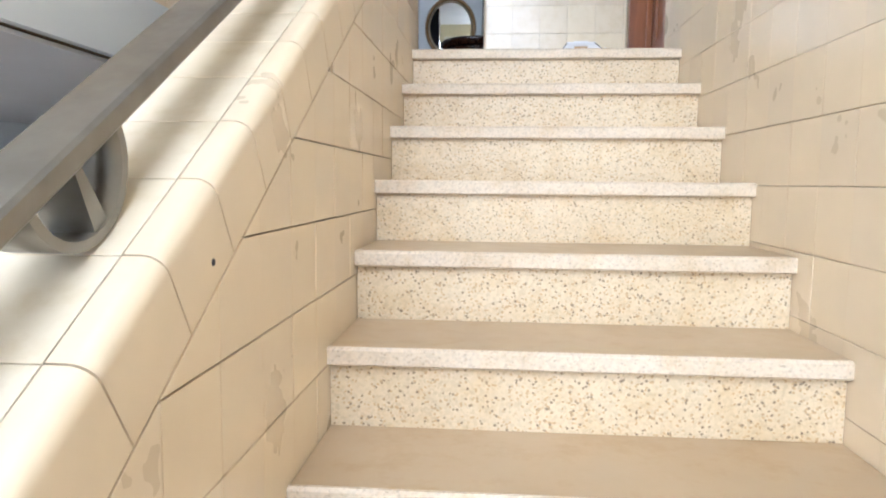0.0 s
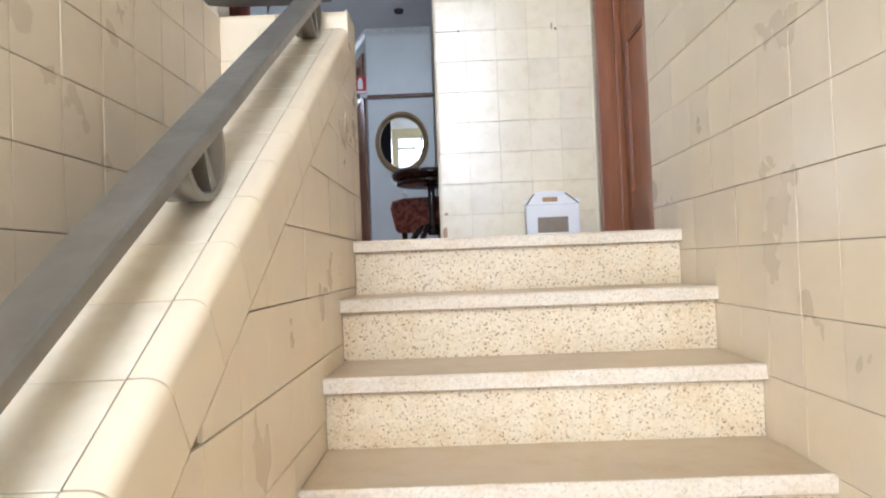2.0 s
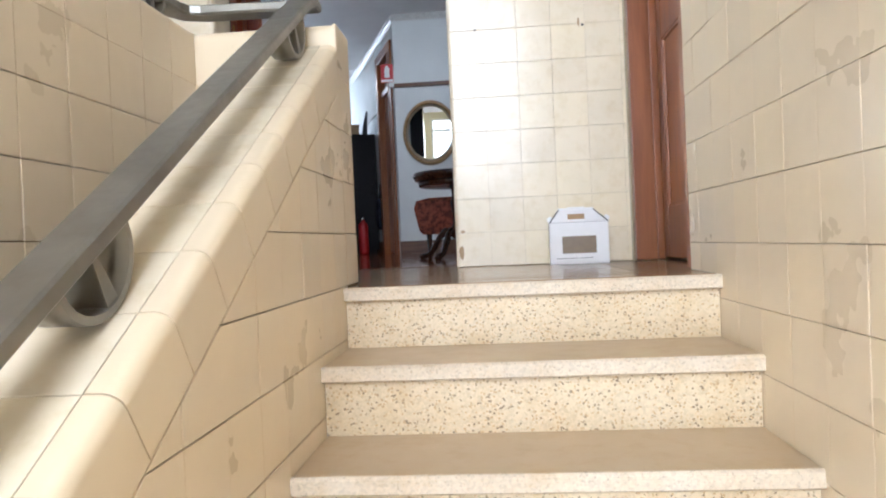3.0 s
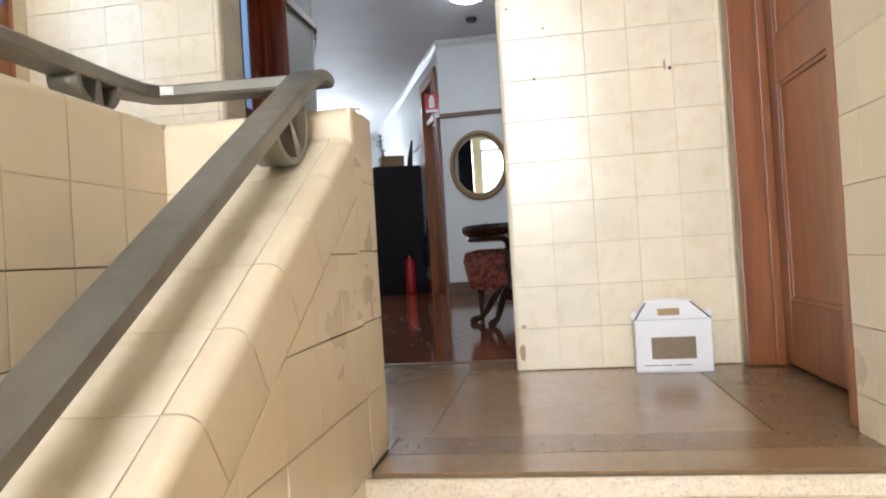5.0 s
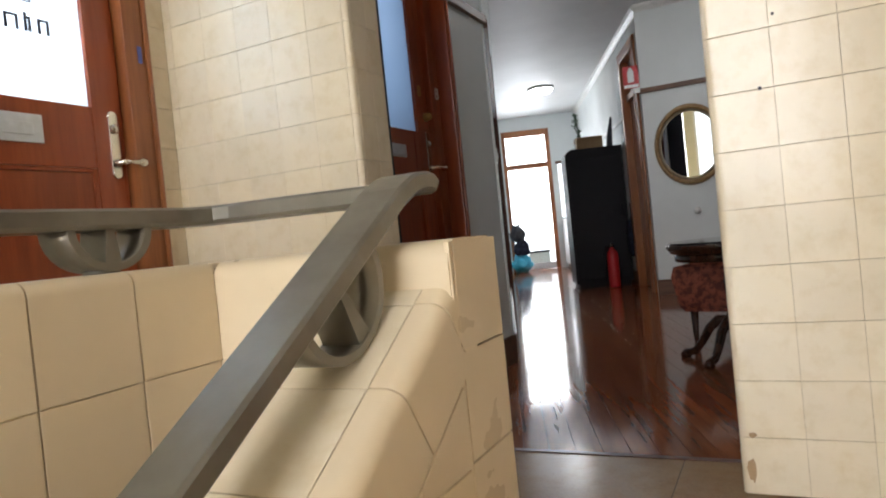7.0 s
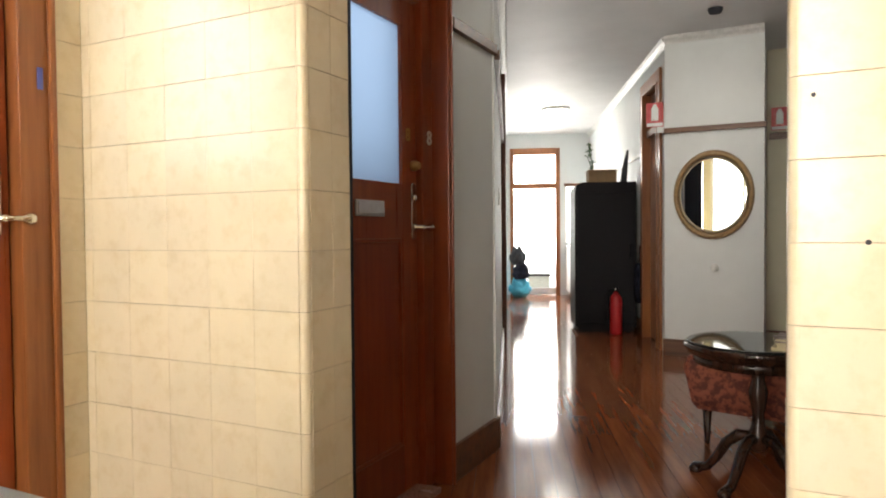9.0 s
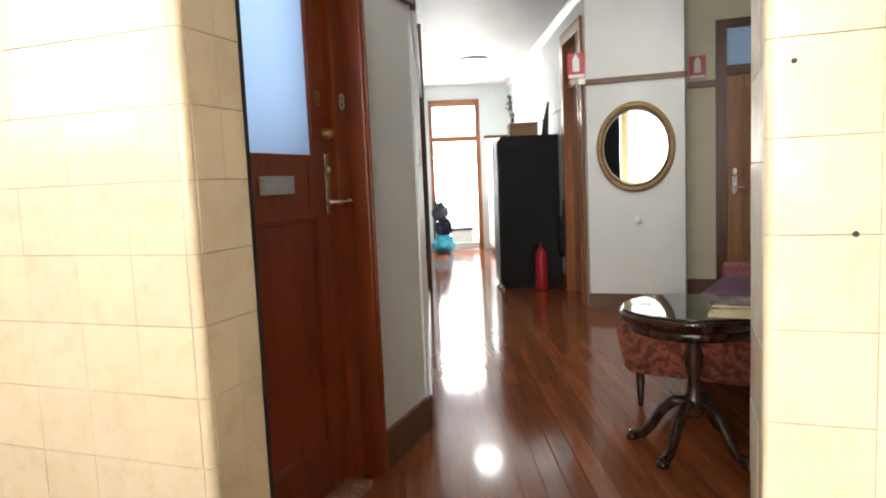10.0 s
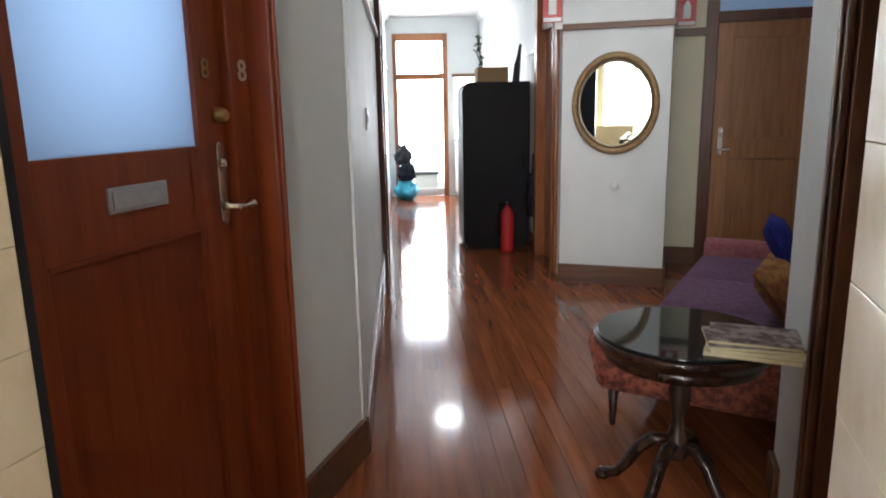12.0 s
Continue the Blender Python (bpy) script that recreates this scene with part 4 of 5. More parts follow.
part("flap", bx(-0.15, 0.15, -0.18, -0.1, 0.136, 0.14, m=pose(0, 0, 0, 3, 0, 0)), CARD, cx)
pl = thing("potted_plant", K @ pose(1.0, 4.32, 1.62), "small leafy plant with thin upright stems", "plant")
part("pot", lathe(bmesh.new(), [(0.045, 0), (0.06, 0.1), (0.065, 0.1), (0.065, 0.12), (0.05, 0.12)], 18), plain("terracotta", (0.35, 0.12, 0.06), 0.7), pl)
r2 = random.Random(9)
for i in range(4):
    pts = [(0, 0, 0.1)]
    for s in range(5):
        p = pts[-1]
        pts.append((p[0] + r2.uniform(-0.025, 0.025), p[1] + r2.uniform(-0.02, 0.02), p[2] + 0.065))
    part("stem", tube(bmesh.new(), pts, 0.005, 6), LEAF, pl)
    for p in pts[1:]:
        for _ in range(2):
            lb = bmesh.new()
            L, wd = r2.uniform(0.03, 0.055), r2.uniform(0.009, 0.014)
            vs = [lb.verts.new(c) for c in ((0, 0, 0), (L * 0.5, wd, 0.006), (L, 0, 0), (L * 0.5, -wd, 0.006), (L * 0.5, 0, -0.003))]
            for a, b in ((0, 1), (1, 2), (2, 3), (3, 0)):
                lb.faces.new((vs[a], vs[b], vs[4]))
            bmesh.ops.transform(lb, matrix=pose(*p, r2.uniform(-40, 40), r2.uniform(-70, 20), r2.uniform(0, 360)), verts=lb.verts[:])
            part("leaf", lb, LEAF, pl)
solid("dark_folder", prism(bmesh.new(), [(0, 0), (0.07, 0), (0.09, 0.36), (0.075, 0.37), (0.02, 0.16)], "y", 0, 0.05), DARK, "dark pointed folder leaning on the cabinet top", "folder", K @ pose(1.31, 4.3, 1.62))
hb = thing("hanging_bag", K @ pose(1.447, 3.93, 0.33), "black cloth bag hanging beside the cabinet", "bag")
part("body", cushion(0.1, 0.14, 0.42, 0.3), NAVY, hb)
part("strap", tube(bmesh.new(), [(0, -0.03, 0.4), (0, -0.01, 0.6), (0, 0.03, 0.4)], 0.007), NAVY, hb)

fe = thing("fire_extinguisher", K @ pose(1.19, 3.86, 0), "red fire extinguisher standing by the cabinet", "extinguisher")
part("cylinder", lathe(bmesh.new(), [(0.05, 0), (0.062, 0.008), (0.064, 0.03), (0.064, 0.36), (0.055, 0.4), (0.03, 0.43), (0.022, 0.44), (0.022, 0.455)], 28), RED, fe)
part("valve", lathe(bmesh.new(), [(0.018, 0.455), (0.02, 0.46), (0.02, 0.49), (0.012, 0.5)], 14), CHROME, fe)
bm = bx(-0.012, 0.012, -0.09, 0.02, 0.495, 0.505, bev=0.002)
box(bm, -0.01, 0.01, -0.085, 0.0, 0.47, 0.478, bev=0.002, m=pose(0, 0, 0, 4, 0, 0))
part("lever", bm, BLACK, fe)
part("hose", tube(bmesh.new(), [(-0.02, 0, 0.475), (-0.07, 0.0, 0.47), (-0.095, 0, 0.4), (-0.085, 0, 0.25), (-0.075, 0, 0.16)], [0.009, 0.009, 0.009, 0.01, 0.014]), BLACK, fe)

# bench unit and clutter at the far end
bu = thing("bench_unit", K @ pose(1.06, 5.4, 0), "low white bench cupboard along the corridor wall", "cabinet")
part("body", bx(0.0, 0.38, 0.0, 2.9, 0.08, 0.82, bev=0.004), WHITE_GLOSS, bu)
part("plinth", bx(0.03, 0.38, 0.0, 2.9, 0, 0.08), TRIM_WOOD, bu)
part("worktop", bx(-0.02, 0.385, -0.02, 2.9, 0.82, 0.86, bev=0.006), WHITE_GLOSS, bu)
for i in range(4):
    part("door", bx(-0.016, 0.0, 0.02 + 0.72 * i, 0.7 + 0.72 * i, 0.1, 0.8, bev=0.003), WHITE_GLOSS, bu)
kt = thing("kettle", K @ pose(1.2, 5.8, 0.86), "dark kettle standing on the white bench", "kettle")
part("body", lathe(bmesh.new(), [(0.075, 0), (0.08, 0.01), (0.07, 0.13), (0.05, 0.17), (0.02, 0.18)], 20), BLACK, kt)
part("handle", tube(bmesh.new(), [(0.0, 0.05, 0.17), (0.0, 0.11, 0.16), (0.0, 0.12, 0.08), (0.0, 0.075, 0.03)], 0.009), BLACK, kt)


def lumpy(w, d, h, seed, m=None):
    bm = bmesh.new()
    bmesh.ops.create_icosphere(bm, subdivisions=4, radius=1.0)
    for v in bm.verts:
        k = 1 + 0.28 * noise.noise(v.co * 1.7 + Vector((seed, 0, 0))) + 0.1 * noise.noise(v.co * 5 + Vector((0, seed, 0)))
        z = max(-0.8, v.co.z)
        v.co = Vector((v.co.x * w / 2 * k, v.co.y * d / 2 * k, (z + 0.8) * h / 1.8 * (k if z > 0 else 1)))
    return smooth(bm)


b1 = thing("backpack", K @ pose(0.26, 8.0, 0.3), "dark navy backpack piled on other bags", "bag")
part("body", lumpy(0.3, 0.3, 0.26, 3), NAVY, b1)
b2 = thing("backpack", K @ pose(0.22, 8.02, 0.53), "black stuffed bag on top of the pile", "bag")
part("body", lumpy(0.26, 0.28, 0.3, 8), DARK, b2)
b3 = thing("plastic_bag", K @ pose(0.26, 7.98, 0.0), "bright blue plastic bag on the floor by the door", "bag")
part("body", lumpy(0.34, 0.34, 0.31, 5), BLUE_BAG, b3)
for ob, z in ((b1, 0.24), (b2, 0.27)):
    part("strap", tube(bmesh.new(), [(-0.05, -0.1, z * 0.6), (-0.03, -0.12, z), (0.04, -0.1, z * 1.05), (0.07, -0.08, z * 0.7)], 0.01), DARK, ob)
bt = thing("balcony_tub", K @ pose(0.62, 9.2, -0.02), "pale plastic tub outside the end door", "tub")
part("body", bx(-0.2, 0.2, -0.15, 0.15, 0.0, 0.3, bev=0.03), plain("pale_plastic", (0.6, 0.66, 0.6), 0.5), bt)
part("rim", bx(-0.22, 0.22, -0.17, 0.17, 0.3, 0.33, bev=0.01), DARK, bt)

# round pedestal table
tb = thing("side_table", pose(0.16, 2.97, 0), "round dark mahogany pedestal table with a glass top", "table")
part("tabletop", lathe(bmesh.new(), [(0.27, 0.555), (0.285, 0.56), (0.29, 0.575), (0.3, 0.585), (0.302, 0.6), (0.295, 0.606)], 56), TABLE_WOOD, tb)
part("glass_top", lathe(bmesh.new(), [(0.286, 0.6065), (0.288, 0.609), (0.288, 0.614), (0.285, 0.616)], 56), TABLE_GLASS, tb, "dark reflecting glass top")
part("apron", lathe(bmesh.new(), [(0.25, 0.515), (0.262, 0.52), (0.262, 0.55), (0.255, 0.556)], 48), TABLE_WOOD, tb)
part("column", lathe(bmesh.new(), [(0.03, 0.14), (0.042, 0.16), (0.042, 0.22), (0.028, 0.25), (0.024, 0.3), (0.036, 0.36), (0.04, 0.4), (0.026, 0.45), (0.03, 0.5), (0.06, 0.52)], 22), TABLE_WOOD, tb)
for turn in (170, -117, -40, 62):
    a = radians(turn)
    prof = [(0.03, 0.2), (0.08, 0.2), (0.13, 0.155), (0.17, 0.085), (0.21, 0.035), (0.25, 0.024), (0.275, 0.028)]
    leg = part("leg", tube(bmesh.new(), [(r * math.cos(a), r * math.sin(a), z) for r, z in prof], [0.022, 0.026, 0.024, 0.021, 0.02, 0.022, 0.014], 10), TABLE_WOOD, tb)
    part("toe", lathe(bmesh.new(), [(0.008, 0.0), (0.026, 0.003), (0.028, 0.018), (0.018, 0.034)], 14, pose(0.262 * math.cos(a), 0.262 * math.sin(a), 0)), TABLE_WOOD, leg)


def book(m, w, d, h, cover, label, page=PAPER):
    b = thing("magazine", m, label, "magazine", "magazines on the table")
    part("page_block", bx(-w / 2, w / 2, -d / 2, d / 2, 0.0015, h - 0.0015), page, b)
    part("cover", bx(-w / 2 - 0.002, w / 2 + 0.002, -d / 2 - 0.002, d / 2, h - 0.0015, h), cover, b)
    part("back_cover", bx(-w / 2 - 0.002, w / 2 + 0.002, -d / 2 - 0.002, d / 2, 0, 0.0015), page, b)
    part("spine", bx(-w / 2 - 0.002, w / 2 + 0.002, d / 2, d / 2 + 0.002, 0, h), cover, b)


book(pose(0.36, 2.82, 0.616, 0, 0, -8), 0.27, 0.2, 0.012, PAPER, "yellowed magazine lying on the glass table top")
book(pose(0.367, 2.825, 0.628, 0, 0, -3), 0.26, 0.2, 0.012, PAPER, "thick cream paged magazine in a pile")
book(pose(0.357, 2.835, 0.640, 0, 0, 3), 0.27, 0.2, 0.01, COVER, "magazine with a dark brown picture cover")
book(pose(0.365, 2.845, 0.650, 0, 0, -5), 0.26, 0.19, 0.01, COVER, "top magazine with a grey brown cover")

# sofa with a patterned end
so = thing("sofa", pose(-0.1, 3.42, 0, 0, 0, -12.5), "low sofa in patterned rose cloth under a purple throw", "sofa")
part("base", bx(0.02, 0.8, 0.02, 2.12, 0.2, 0.3, bev=0.03), PATTERN, so)
bm = bmesh.new()
prof = [(-0.06, 0.215), (-0.03, 0.185), (0.76, 0.18), (0.8, 0.21), (0.83, 0.5), (0.8, 0.54), (0.74, 0.54), (0.3, 0.47), (0.02, 0.47), (-0.08, 0.45), (-0.1, 0.39)]
prism(bm, prof, "y", -0.03, 0.09)
bmesh.ops.bevel(bm, geom=[e for e in bm.edges if abs(e.verts[0].co.y - e.verts[1].co.y) < 1e-6], offset=0.022, segments=3, affect="EDGES")
part("arm", smooth(bm), PATTERN, so, "rounded arm in patterned rose cloth")
bm = bx(0.03, 0.8, 2.06, 2.18, 0.14, 0.48, bev=0.035)
part("arm", smooth(bm), PINK, so, "plain rose cloth arm")
part("backrest", smooth(bx(0.7, 0.86, 0.06, 2.1, 0.16, 0.78, bev=0.05)), PINK, so)
for i in range(3):
    part("seat_cushion", cushion(0.72, 0.67, 0.16, 0.35, pose(0.37, 0.43 + 0.66 * i, 0.235)), PURPLE, so, "purple throw over the seat")
for x, y in ((0.0, 0.05), (0.72, 0.03), (0.06, 2.08), (0.72, 2.08)):
    part("leg", lathe(bmesh.new(), [(0.012, 0.0), (0.014, 0.01), (0.026, 0.215)], 12, pose(x, y, 0)), TABLE_WOOD, so)
def pillow(m, mat, label):
    bm = cushion(0.36, 0.36, 0.14, 0.85)
    bmesh.ops.transform(bm, matrix=m, verts=bm.verts[:])
    solid("throw_pillow", bm, mat, label, "pillow")
SO = pose(-0.1, 3.42, 0, 0, 0, -12.5)
pillow(SO @ pose(0.46, 1.82, 0.5, 0, 62, 0), BLUE_CLOTH, "royal blue cushion leaning on the sofa back")
pillow(SO @ pose(0.56, 0.72, 0.46, 8, 50, 0), GOLD_CLOTH, "ochre patterned cushion on the sofa")


# ---- tiles and boards ----
cache = {}


def clip(poly, a, b, c):
    """Keeps the side where a*p + b*q <= c."""
    out = []
    for i, p in enumerate(poly):
        q = poly[(i + 1) % len(poly)]
        fp, fq = a * p[0] + b * p[1] - c, a * q[0] + b * q[1] - c
        if fp <= 0:
            out.append(p)
        if fp * fq < 0:
            s = fp / (fp - fq)
            out.append((p[0] + (q[0] - p[0]) * s, p[1] + (q[1] - p[1]) * s))
    return out


def tile_mesh(poly, depth, mat, gap=0.0009, ease=0.0011):
    """A flat tile from its outline in local x, z; the face looks to -y."""
    key = (tuple((round(a, 4), round(b, 4)) for a, b in poly), depth, mat.name, gap)
    if key in cache:
        return cache[key]
    n = len(poly)
    cx, cz = sum(p[0] for p in poly) / n, sum(p[1] for p in poly) / n
    def inset(g):
        res = []
        for i in range(n):
            p, q, r = Vector(poly[i - 1]), Vector(poly[i]), Vector(poly[(i + 1) % n])
            e1, e2 = (q - p).normalized(), (r - q).normalized()
            n1, n2 = Vector((-e1.y, e1.x)), Vector((-e2.y, e2.x))
            bis = (n1 + n2)
            bis = bis / max(0.2, bis.length_squared / 2)
            res.append(q + bis * g)
        return res
    ring0, ring1 = inset(gap), inset(gap + ease)
    vs = [(p.x, 0.0, p.y) for p in ring0] + [(p.x, -depth + ease * 0.5, p.y) for p in ring0] + [(p.x, -depth, p.y) for p in ring1]
    fs = [tuple(range(2 * n, 3 * n))]
    for k in (0, n):
        fs += [(k + i, k + (i + 1) % n, k + n + (i + 1) % n, k + n + i) for i in range(n)]
    me = bpy.data.meshes.new("tile")
    me.from_pydata(vs, [], fs)
    me.materials.append(mat)
    cache[key] = me
    return me


def area2(poly):
    return sum(p[0] * q[1] - q[0] * p[1] for p, q in zip(poly, poly[1:] + poly[:1])) / 2


trng = random.Random(21)


def tile_wall(parent, m, x0, x1, z0, z1, mat, xo=0.0, zo=0.0, cuts=(), depth=0.008, name="tile", tx=T, tz=T, gap=0.0009, tight=0.0005):
    """Tiles a face: local x along the wall, z up, -y outward. cuts: half planes a, b, c kept where a*x + b*z <= c."""
    i0, i1 = math.floor((x0 - xo) / tx), math.ceil((x1 - xo) / tx)
    j0, j1 = math.floor((z0 - zo) / tz), math.ceil((z1 - zo) / tz)
    for i in range(i0, i1):
        for j in range(j0, j1):
            a, b, c, d = max(x0, xo + i * tx), min(x1, xo + (i + 1) * tx), max(z0, zo + j * tz), min(z1, zo + (j + 1) * tz)
            if b - a < 0.006 or d - c < 0.006:
                continue
            poly = [(a - tight, c), (b + tight, c), (b + tight, d), (a - tight, d)]
            for cut in cuts:
                poly = clip(poly, *cut) if poly else poly
            if len(poly) < 3 or area2(poly) < 0.0006:
                continue
            ox, oz = poly[0]
            local = [(p[0] - ox, p[1] - oz) for p in poly]
            ob = new(name, tile_mesh(local, depth, mat, gap))
            ob.parent = parent
            ob.matrix_parent_inverse = parent.matrix_world.inverted()
            ob.matrix_basis = m @ Matrix.Translation((ox, trng.uniform(-0.0006, 0.0006), oz)) @ pose(0, 0, 0, trng.gauss(0, 0.12), 0, trng.gauss(0, 0.12))


M_FRONT = lambda x, y: pose(x, y, 0)                   # faces -y, local x along +x
M_PX = lambda x, y: pose(x, y, 0, 0, 0, 90)            # faces +x, local x along +y
M_MX = lambda x, y: pose(x, y, 0, 0, 0, -90)           # faces -x, local x along -y

FINE = dict(gap=0.0006, tight=0.0003)
tile_wall(wall_front, M_FRONT(0, 1.195), 0.273, 1.038, 0.0, 2.58, TILE_PALE_LIT, 0.262, 0.003, **FINE)
tile_wall(wall_front, M_MX(0.262, 1.43), 0.0, 0.224, 0.0, 2.58, TILE_PALE_LIT, 0.0, -0.033, **FINE)
tile_wall(pillar, M_FRONT(0, 1.128), -1.62, -0.822, 0.0, 2.58, TILE_PALE_LIT, -0.812, -0.012, tx=0.1545, tz=0.1515, **FINE)
tile_wall(pillar, M_PX(-0.808, 1.125), 0.018, 0.19, 0.0, 2.58, TILE_PALE_LIT, 0.11, -0.012, tz=0.1515, **FINE)
tile_wall(wall_left, M_PX(-1.628, 0), 1.04, 1.12, 0.0, 2.58, TILE_PALE_LIT, 1.12, -0.012, tz=0.1515, **FINE)


def corner_tiles(parent, x, y, side, pitch, zo, rad=0.017, leg=0.02, top=2.58):
    """Quarter-round tiles up an outer corner whose faces meet at x, y; side: +1 where the wall's end looks to +x."""
    prof = [(-leg, 0.0)] + [(-rad + rad * math.sin(a), rad - rad * math.cos(a)) for a in (0, 0.26, 0.52, 0.79, 1.05, 1.31, 1.5708)] + [(0.0, leg), (-0.009, leg), (-0.009, 0.009), (-leg, 0.009)]
    prof = [(x + side * p, y + q) for p, q in prof]
    z = zo
    while z < top:
        a, b = max(0.0, z) + 0.0006, min(top, z + pitch) - 0.0006
        if b - a > 0.01:
            bm = prism(bmesh.new(), prof, "z", a, b)
            for f in bm.faces:
                f.smooth = len(f.verts) == 4
            bmesh.ops.split_edges(bm, edges=[e for e in bm.edges if e.calc_face_angle(0) > 0.6])
            part("corner_tile", bm, TILE_PALE_LIT, parent)
        z += pitch


corner_tiles(pillar, -0.8, 1.12, 1, 0.1515, -0.012)
corner_tiles(wall_front, 0.254, 1.187, -1, T, 0.003)
# stair wall: rows above the steps
tile_wall(WALL_RIGHT, M_MX(1.048, 0), -0.293, 2.95, -1.824, 1.52, TILE, -0.042, 0.085, ((S, 1.0, 1.42), (-S, -1.0, 0.25)))
# half wall face below the sloped edge
DIAG = 0.535
tile_wall(half_wall, M_PX(-0.008, 0), -2.95, 0.06, -1.824, 0.62, TILE, 0.07, 0.004, ((-S, 1.0, DIAG), (S, -1.0, 0.28)), tz=0.1505, gap=0.0014, tight=0.0009)
tile_wall(parapet, M_PX(-0.008, 0), 0.0515, 0.215, 0.0, 0.765, TILE, 0.062, 0.005, gap=0.0014, tight=0.0003)
tile_wall(parapet, M_PX(-0.428, 0), -3.1, 0.048, -0.135, 0.61, TILE, -0.102, 0.002, gap=0.0014, tight=0.0003)
tile_wall(parapet, M_FRONT(0, 0.058), -0.425, -0.2, -0.135, 0.61, TILE, -0.236, 0.002, gap=0.0014, tight=0.0003)
tile_wall(parapet, M_FRONT(0, 0.058), -0.2, -0.012, 0.5, 0.61, TILE, -0.236, 0.002, gap=0.0014, tight=0.0003)


def bullnose(parent, m, length, r, drop, flat_len, mat, name="edge_tile"):
    """A rounded edge tile: local y along the edge; local +x is outward, z up from the top face."""
    g = 0.0015
    prof = [(-flat_len, 0.0)] + [(-r + r * math.sin(a), -r + r * math.cos(a)) for a in (0, 0.26, 0.52, 0.79, 1.05, 1.31, 1.5708)] + [(0.0, -drop)]
    key = (name, round(length, 3), r, drop, flat_len, mat.name)
    if key not in cache:
        bm = bmesh.new()
        a = [bm.verts.new((p[0], g, p[1])) for p in prof]
        b = [bm.verts.new((p[0], length - g, p[1])) for p in prof]
        inner = [(p[0] - (0.012 if i else 0.0), p[1] - 0.008) for i, p in enumerate(prof)]
        ia = [bm.verts.new((p[0], g, p[1])) for p in inner]
        ib = [bm.verts.new((p[0], length - g, p[1])) for p in inner]
        n = len(prof)
        for i in range(n - 1):
            bm.faces.new((a[i], a[i + 1], b[i + 1], b[i])).smooth = True
            bm.faces.new((a[i], ia[i], ia[i + 1], a[i + 1]))
            bm.faces.new((b[i], b[i + 1], ib[i + 1], ib[i]))
        bm.faces.new((a[0], b[0], ib[0], ia[0]))
        bm.faces.new((a[-1], ia[-1], ib[-1], b[-1]))
        bmesh.ops.recalc_face_normals(bm, faces=bm.faces[:])
        bmesh.ops.split_edges(bm, edges=[e for e in bm.edges if len(e.link_faces) == 2 and e.link_faces[0].smooth != e.link_faces[1].smooth])
        cache[key] = mesh_of(name, bm, mat)
    ob = new(name, cache[key])
    ob.parent = parent
    ob.matrix_parent_inverse = parent.matrix_world.inverted()
    ob.matrix_basis = m


cs, sn = math.cos(math.atan(S)), math.sin(math.atan(S))
SLOPE = lambda x, d: pose(x, 0.022, TOP + S * 0.022, 0, 0, 0) @ pose(0, 0, 0, ang, 0, 0) @ Matrix.Translation((0, d, 0))
for d, length in [(0.0, 0.04)] + [(-T * (k + 1), T) for k in range(23)]:
    bullnose(half_wall, SLOPE(0.0, d), length, 0.024, 0.1135, 0.044, TILE)
    # top tile takes the paler glaze; the light from above is in its colour
    top = new("top_tile", tile_mesh([(0, 0), (length, 0), (length, 0.149), (0, 0.149)], 0.01, TILE_PALE_LIT))
    top.parent = half_wall
    top.matrix_basis = SLOPE(-0.0455, d) @ Matrix.Translation((0, 0, -0.0105)) @ pose(0, 0, 0, 0, 0, 90) @ pose(0, 0, 0, -90, 0, 0)
# parapet copings
for k in range(19):
    bullnose(parapet, pose(-0.42, -0.102 - T * (k + 1) + T, 0.767), T, 0.02, 0.156, 0.08, TILE, "coping_tile")
    bullnose(parapet, pose(-0.58, -0.102 - T * (k + 1) + T * 2, 0.767, 0, 0, 180), T, 0.02, 0.156, 0.08, TILE, "coping_tile")
for x0, x1 in ((-0.425, -0.236), (-0.236, -0.0015)):
    bullnose(parapet, pose(x0, 0.05, 0.767, 0, 0, -90) , x1 - x0, 0.03, 0.156, 0.085, TILE, "coping_tile")
for x0, x1 in ((-0.57, -0.3), (-0.3, -0.0015)):
    bullnose(parapet, pose(x1, 0.215, 0.767, 0, 0, 90), x1 - x0, 0.03, 0.156, 0.08, TILE, "coping_tile")

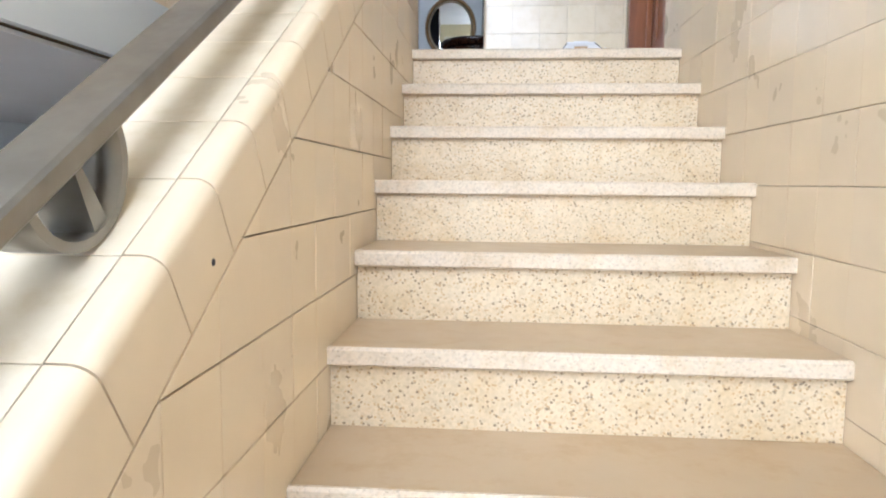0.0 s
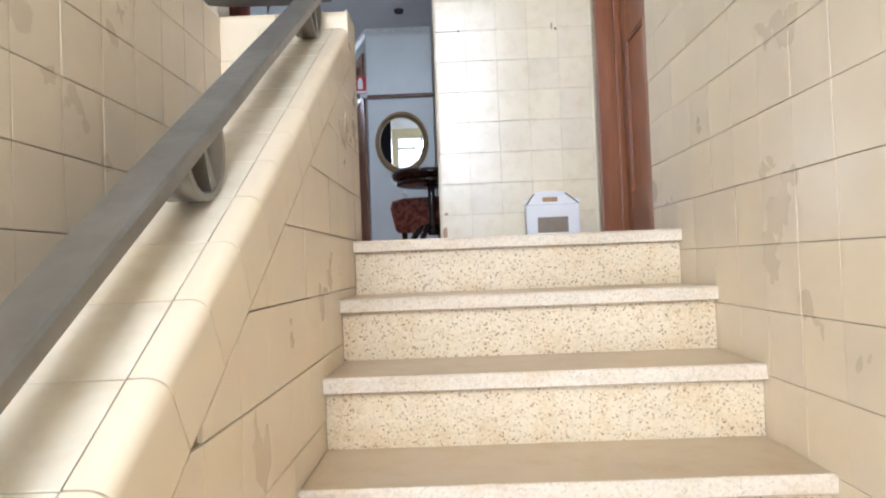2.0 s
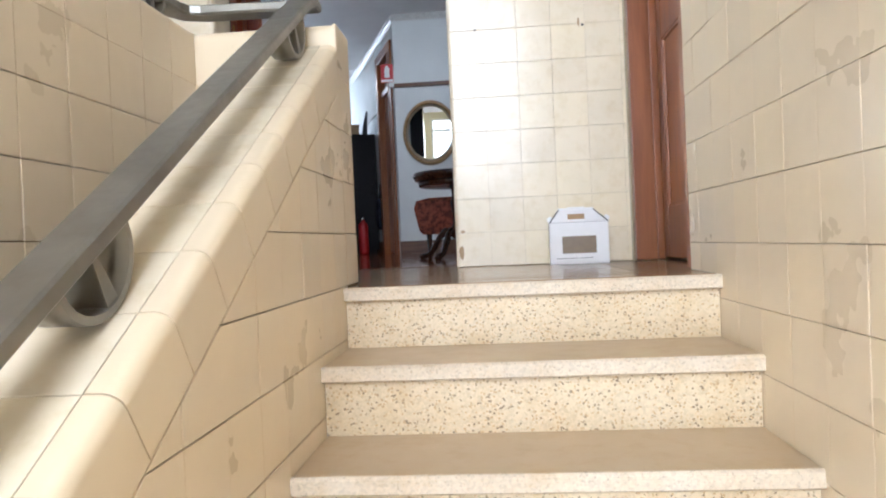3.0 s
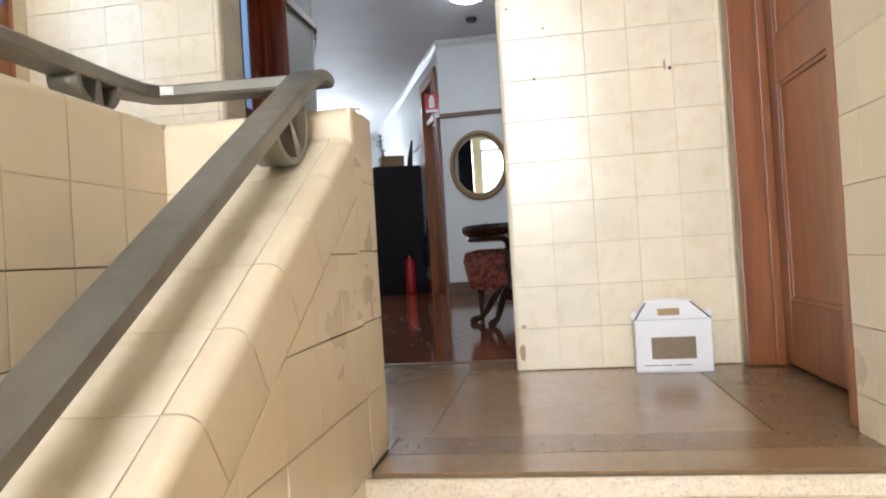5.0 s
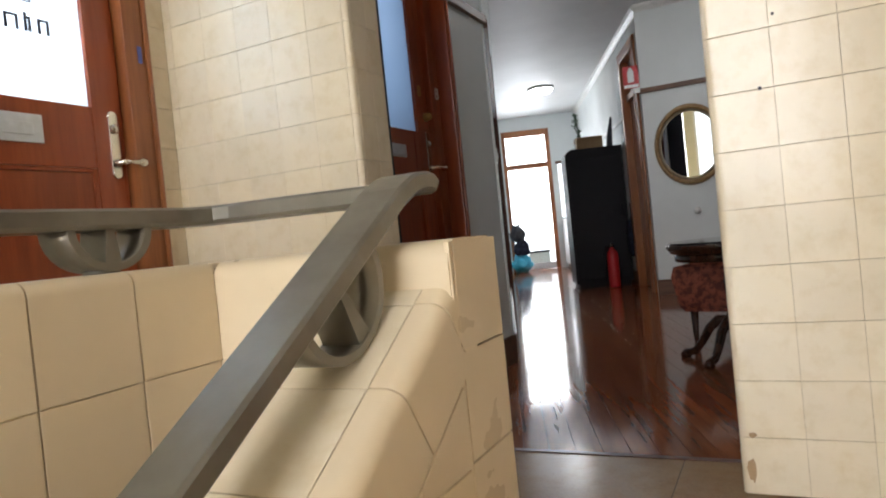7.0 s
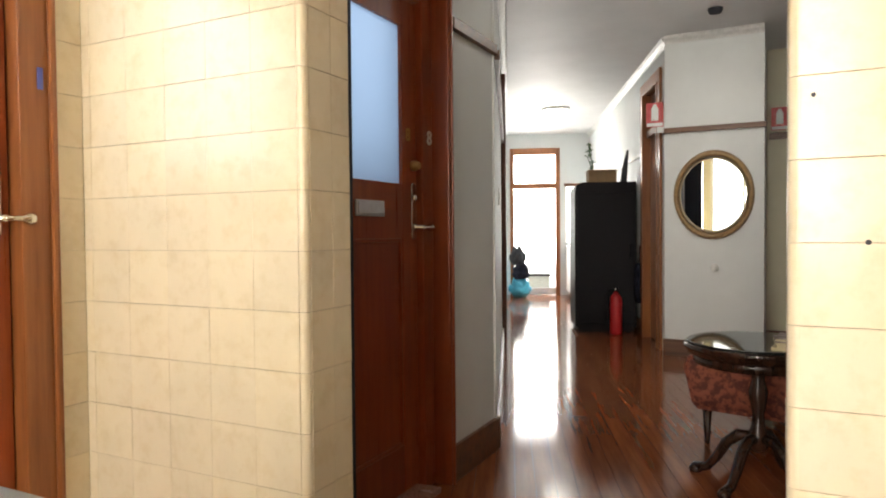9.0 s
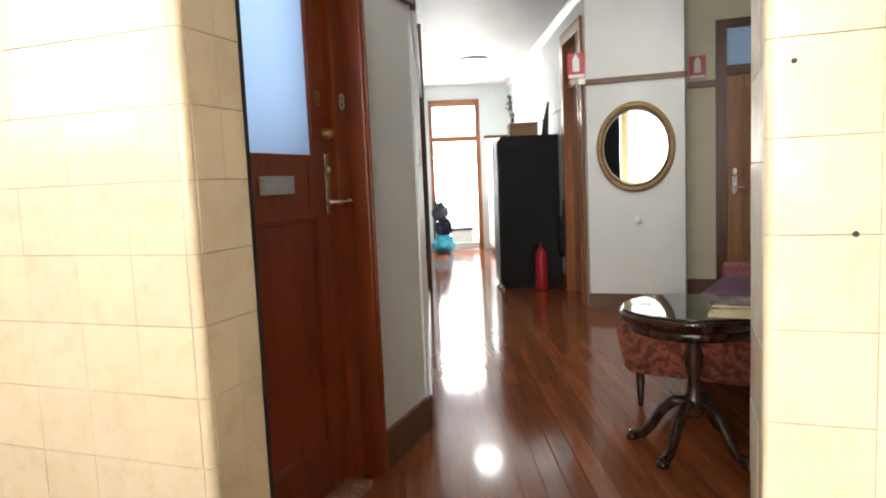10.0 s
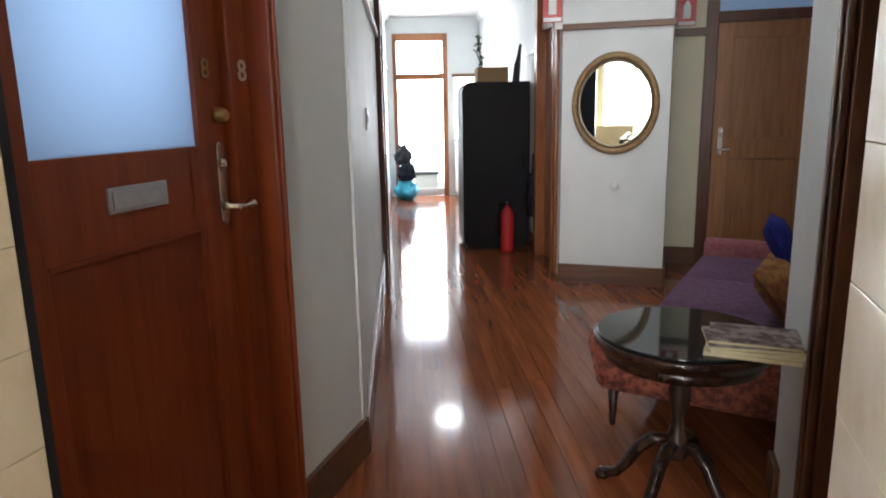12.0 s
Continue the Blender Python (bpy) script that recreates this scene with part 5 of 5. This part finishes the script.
# floor boards along the corridor
floor = bpy.data.objects["floor_corridor"]
Ki = K.inverted()
c21, s21 = math.cos(radians(21)), math.sin(radians(21))
bw = 0.088
brng = random.Random(3)
for i in range(-8, 42):
    v0 = i * bw
    cuts = [brng.uniform(0.5, 3.0), brng.uniform(3.8, 6.5)]
    ends = [-3.4] + cuts + [8.35]
    for u0, u1 in zip(ends, ends[1:]):
        poly = [(v0, u0), (v0 + bw, u0), (v0 + bw, u1), (v0, u1)]
        # keep what lies beyond the landing, y >= 1.452, and before the recess wall
        poly = clip(poly, -s21, -c21, 2.92 - 1.452)
        poly = clip(poly, s21, c21, 12.0)
        poly = clip(poly, 1.0, 0.25, 4.3) if poly else poly
        if len(poly) < 3 or area2(poly) < 0.003:
            continue
        ox, oy = poly[0]
        local = [(p[0] - ox, p[1] - oy) for p in poly]
        me = tile_mesh(local, 0.016, FLOOR_WOOD, 0.0009, 0.0001)
        ob = new("floor_board", me)
        ob.parent = floor
        ob.matrix_basis = K @ Matrix.Translation((ox, oy, -0.016 - brng.uniform(0, 0.0001))) @ pose(0, 0, 0, -90, 0, 0)

# nail holes and drips on the tiled wall
for x, z, r in ((0.381, 1.068, 0.005), (0.295, 1.335, 0.0045), (0.425, 1.25, 0.004), (0.86, 1.06, 0.006)):
    part("nail_hole", lathe(bmesh.new(), [(r, 0.0), (r * 0.8, 0.0012)], 10, pose(x, 1.1865, z, 90, 0, 0)), INK, wall_front)
part("nail_hole", lathe(bmesh.new(), [(0.005, 0.0), (0.004, 0.0012)], 10, pose(0.0, -1.92, -0.62, 0, 90, 0)), INK, half_wall)

# brown stains where the glaze has chipped at the wall's lower corner
srng = random.Random(5)
for cx, cz, rx, rz in ((0.279, 0.065, 0.012, 0.035), (0.288, 0.162, 0.012, 0.008), (0.843, 1.075, 0.006, 0.022)):
    n = 11
    pts = [(cx + rx * math.cos(6.283 * i / n) * srng.uniform(0.55, 1.1), cz + rz * math.sin(6.283 * i / n) * srng.uniform(0.6, 1.1)) for i in range(n)]
    part("chip_stain", prism(bmesh.new(), pts, "y", 1.1855, 1.1875), CARD, wall_front, "brown chipped glaze stain")
part("corner_tile", bx(-0.578, -0.427, 0.052, 0.213, 0.75, 0.7665, bev=0.004), TILE, parapet)
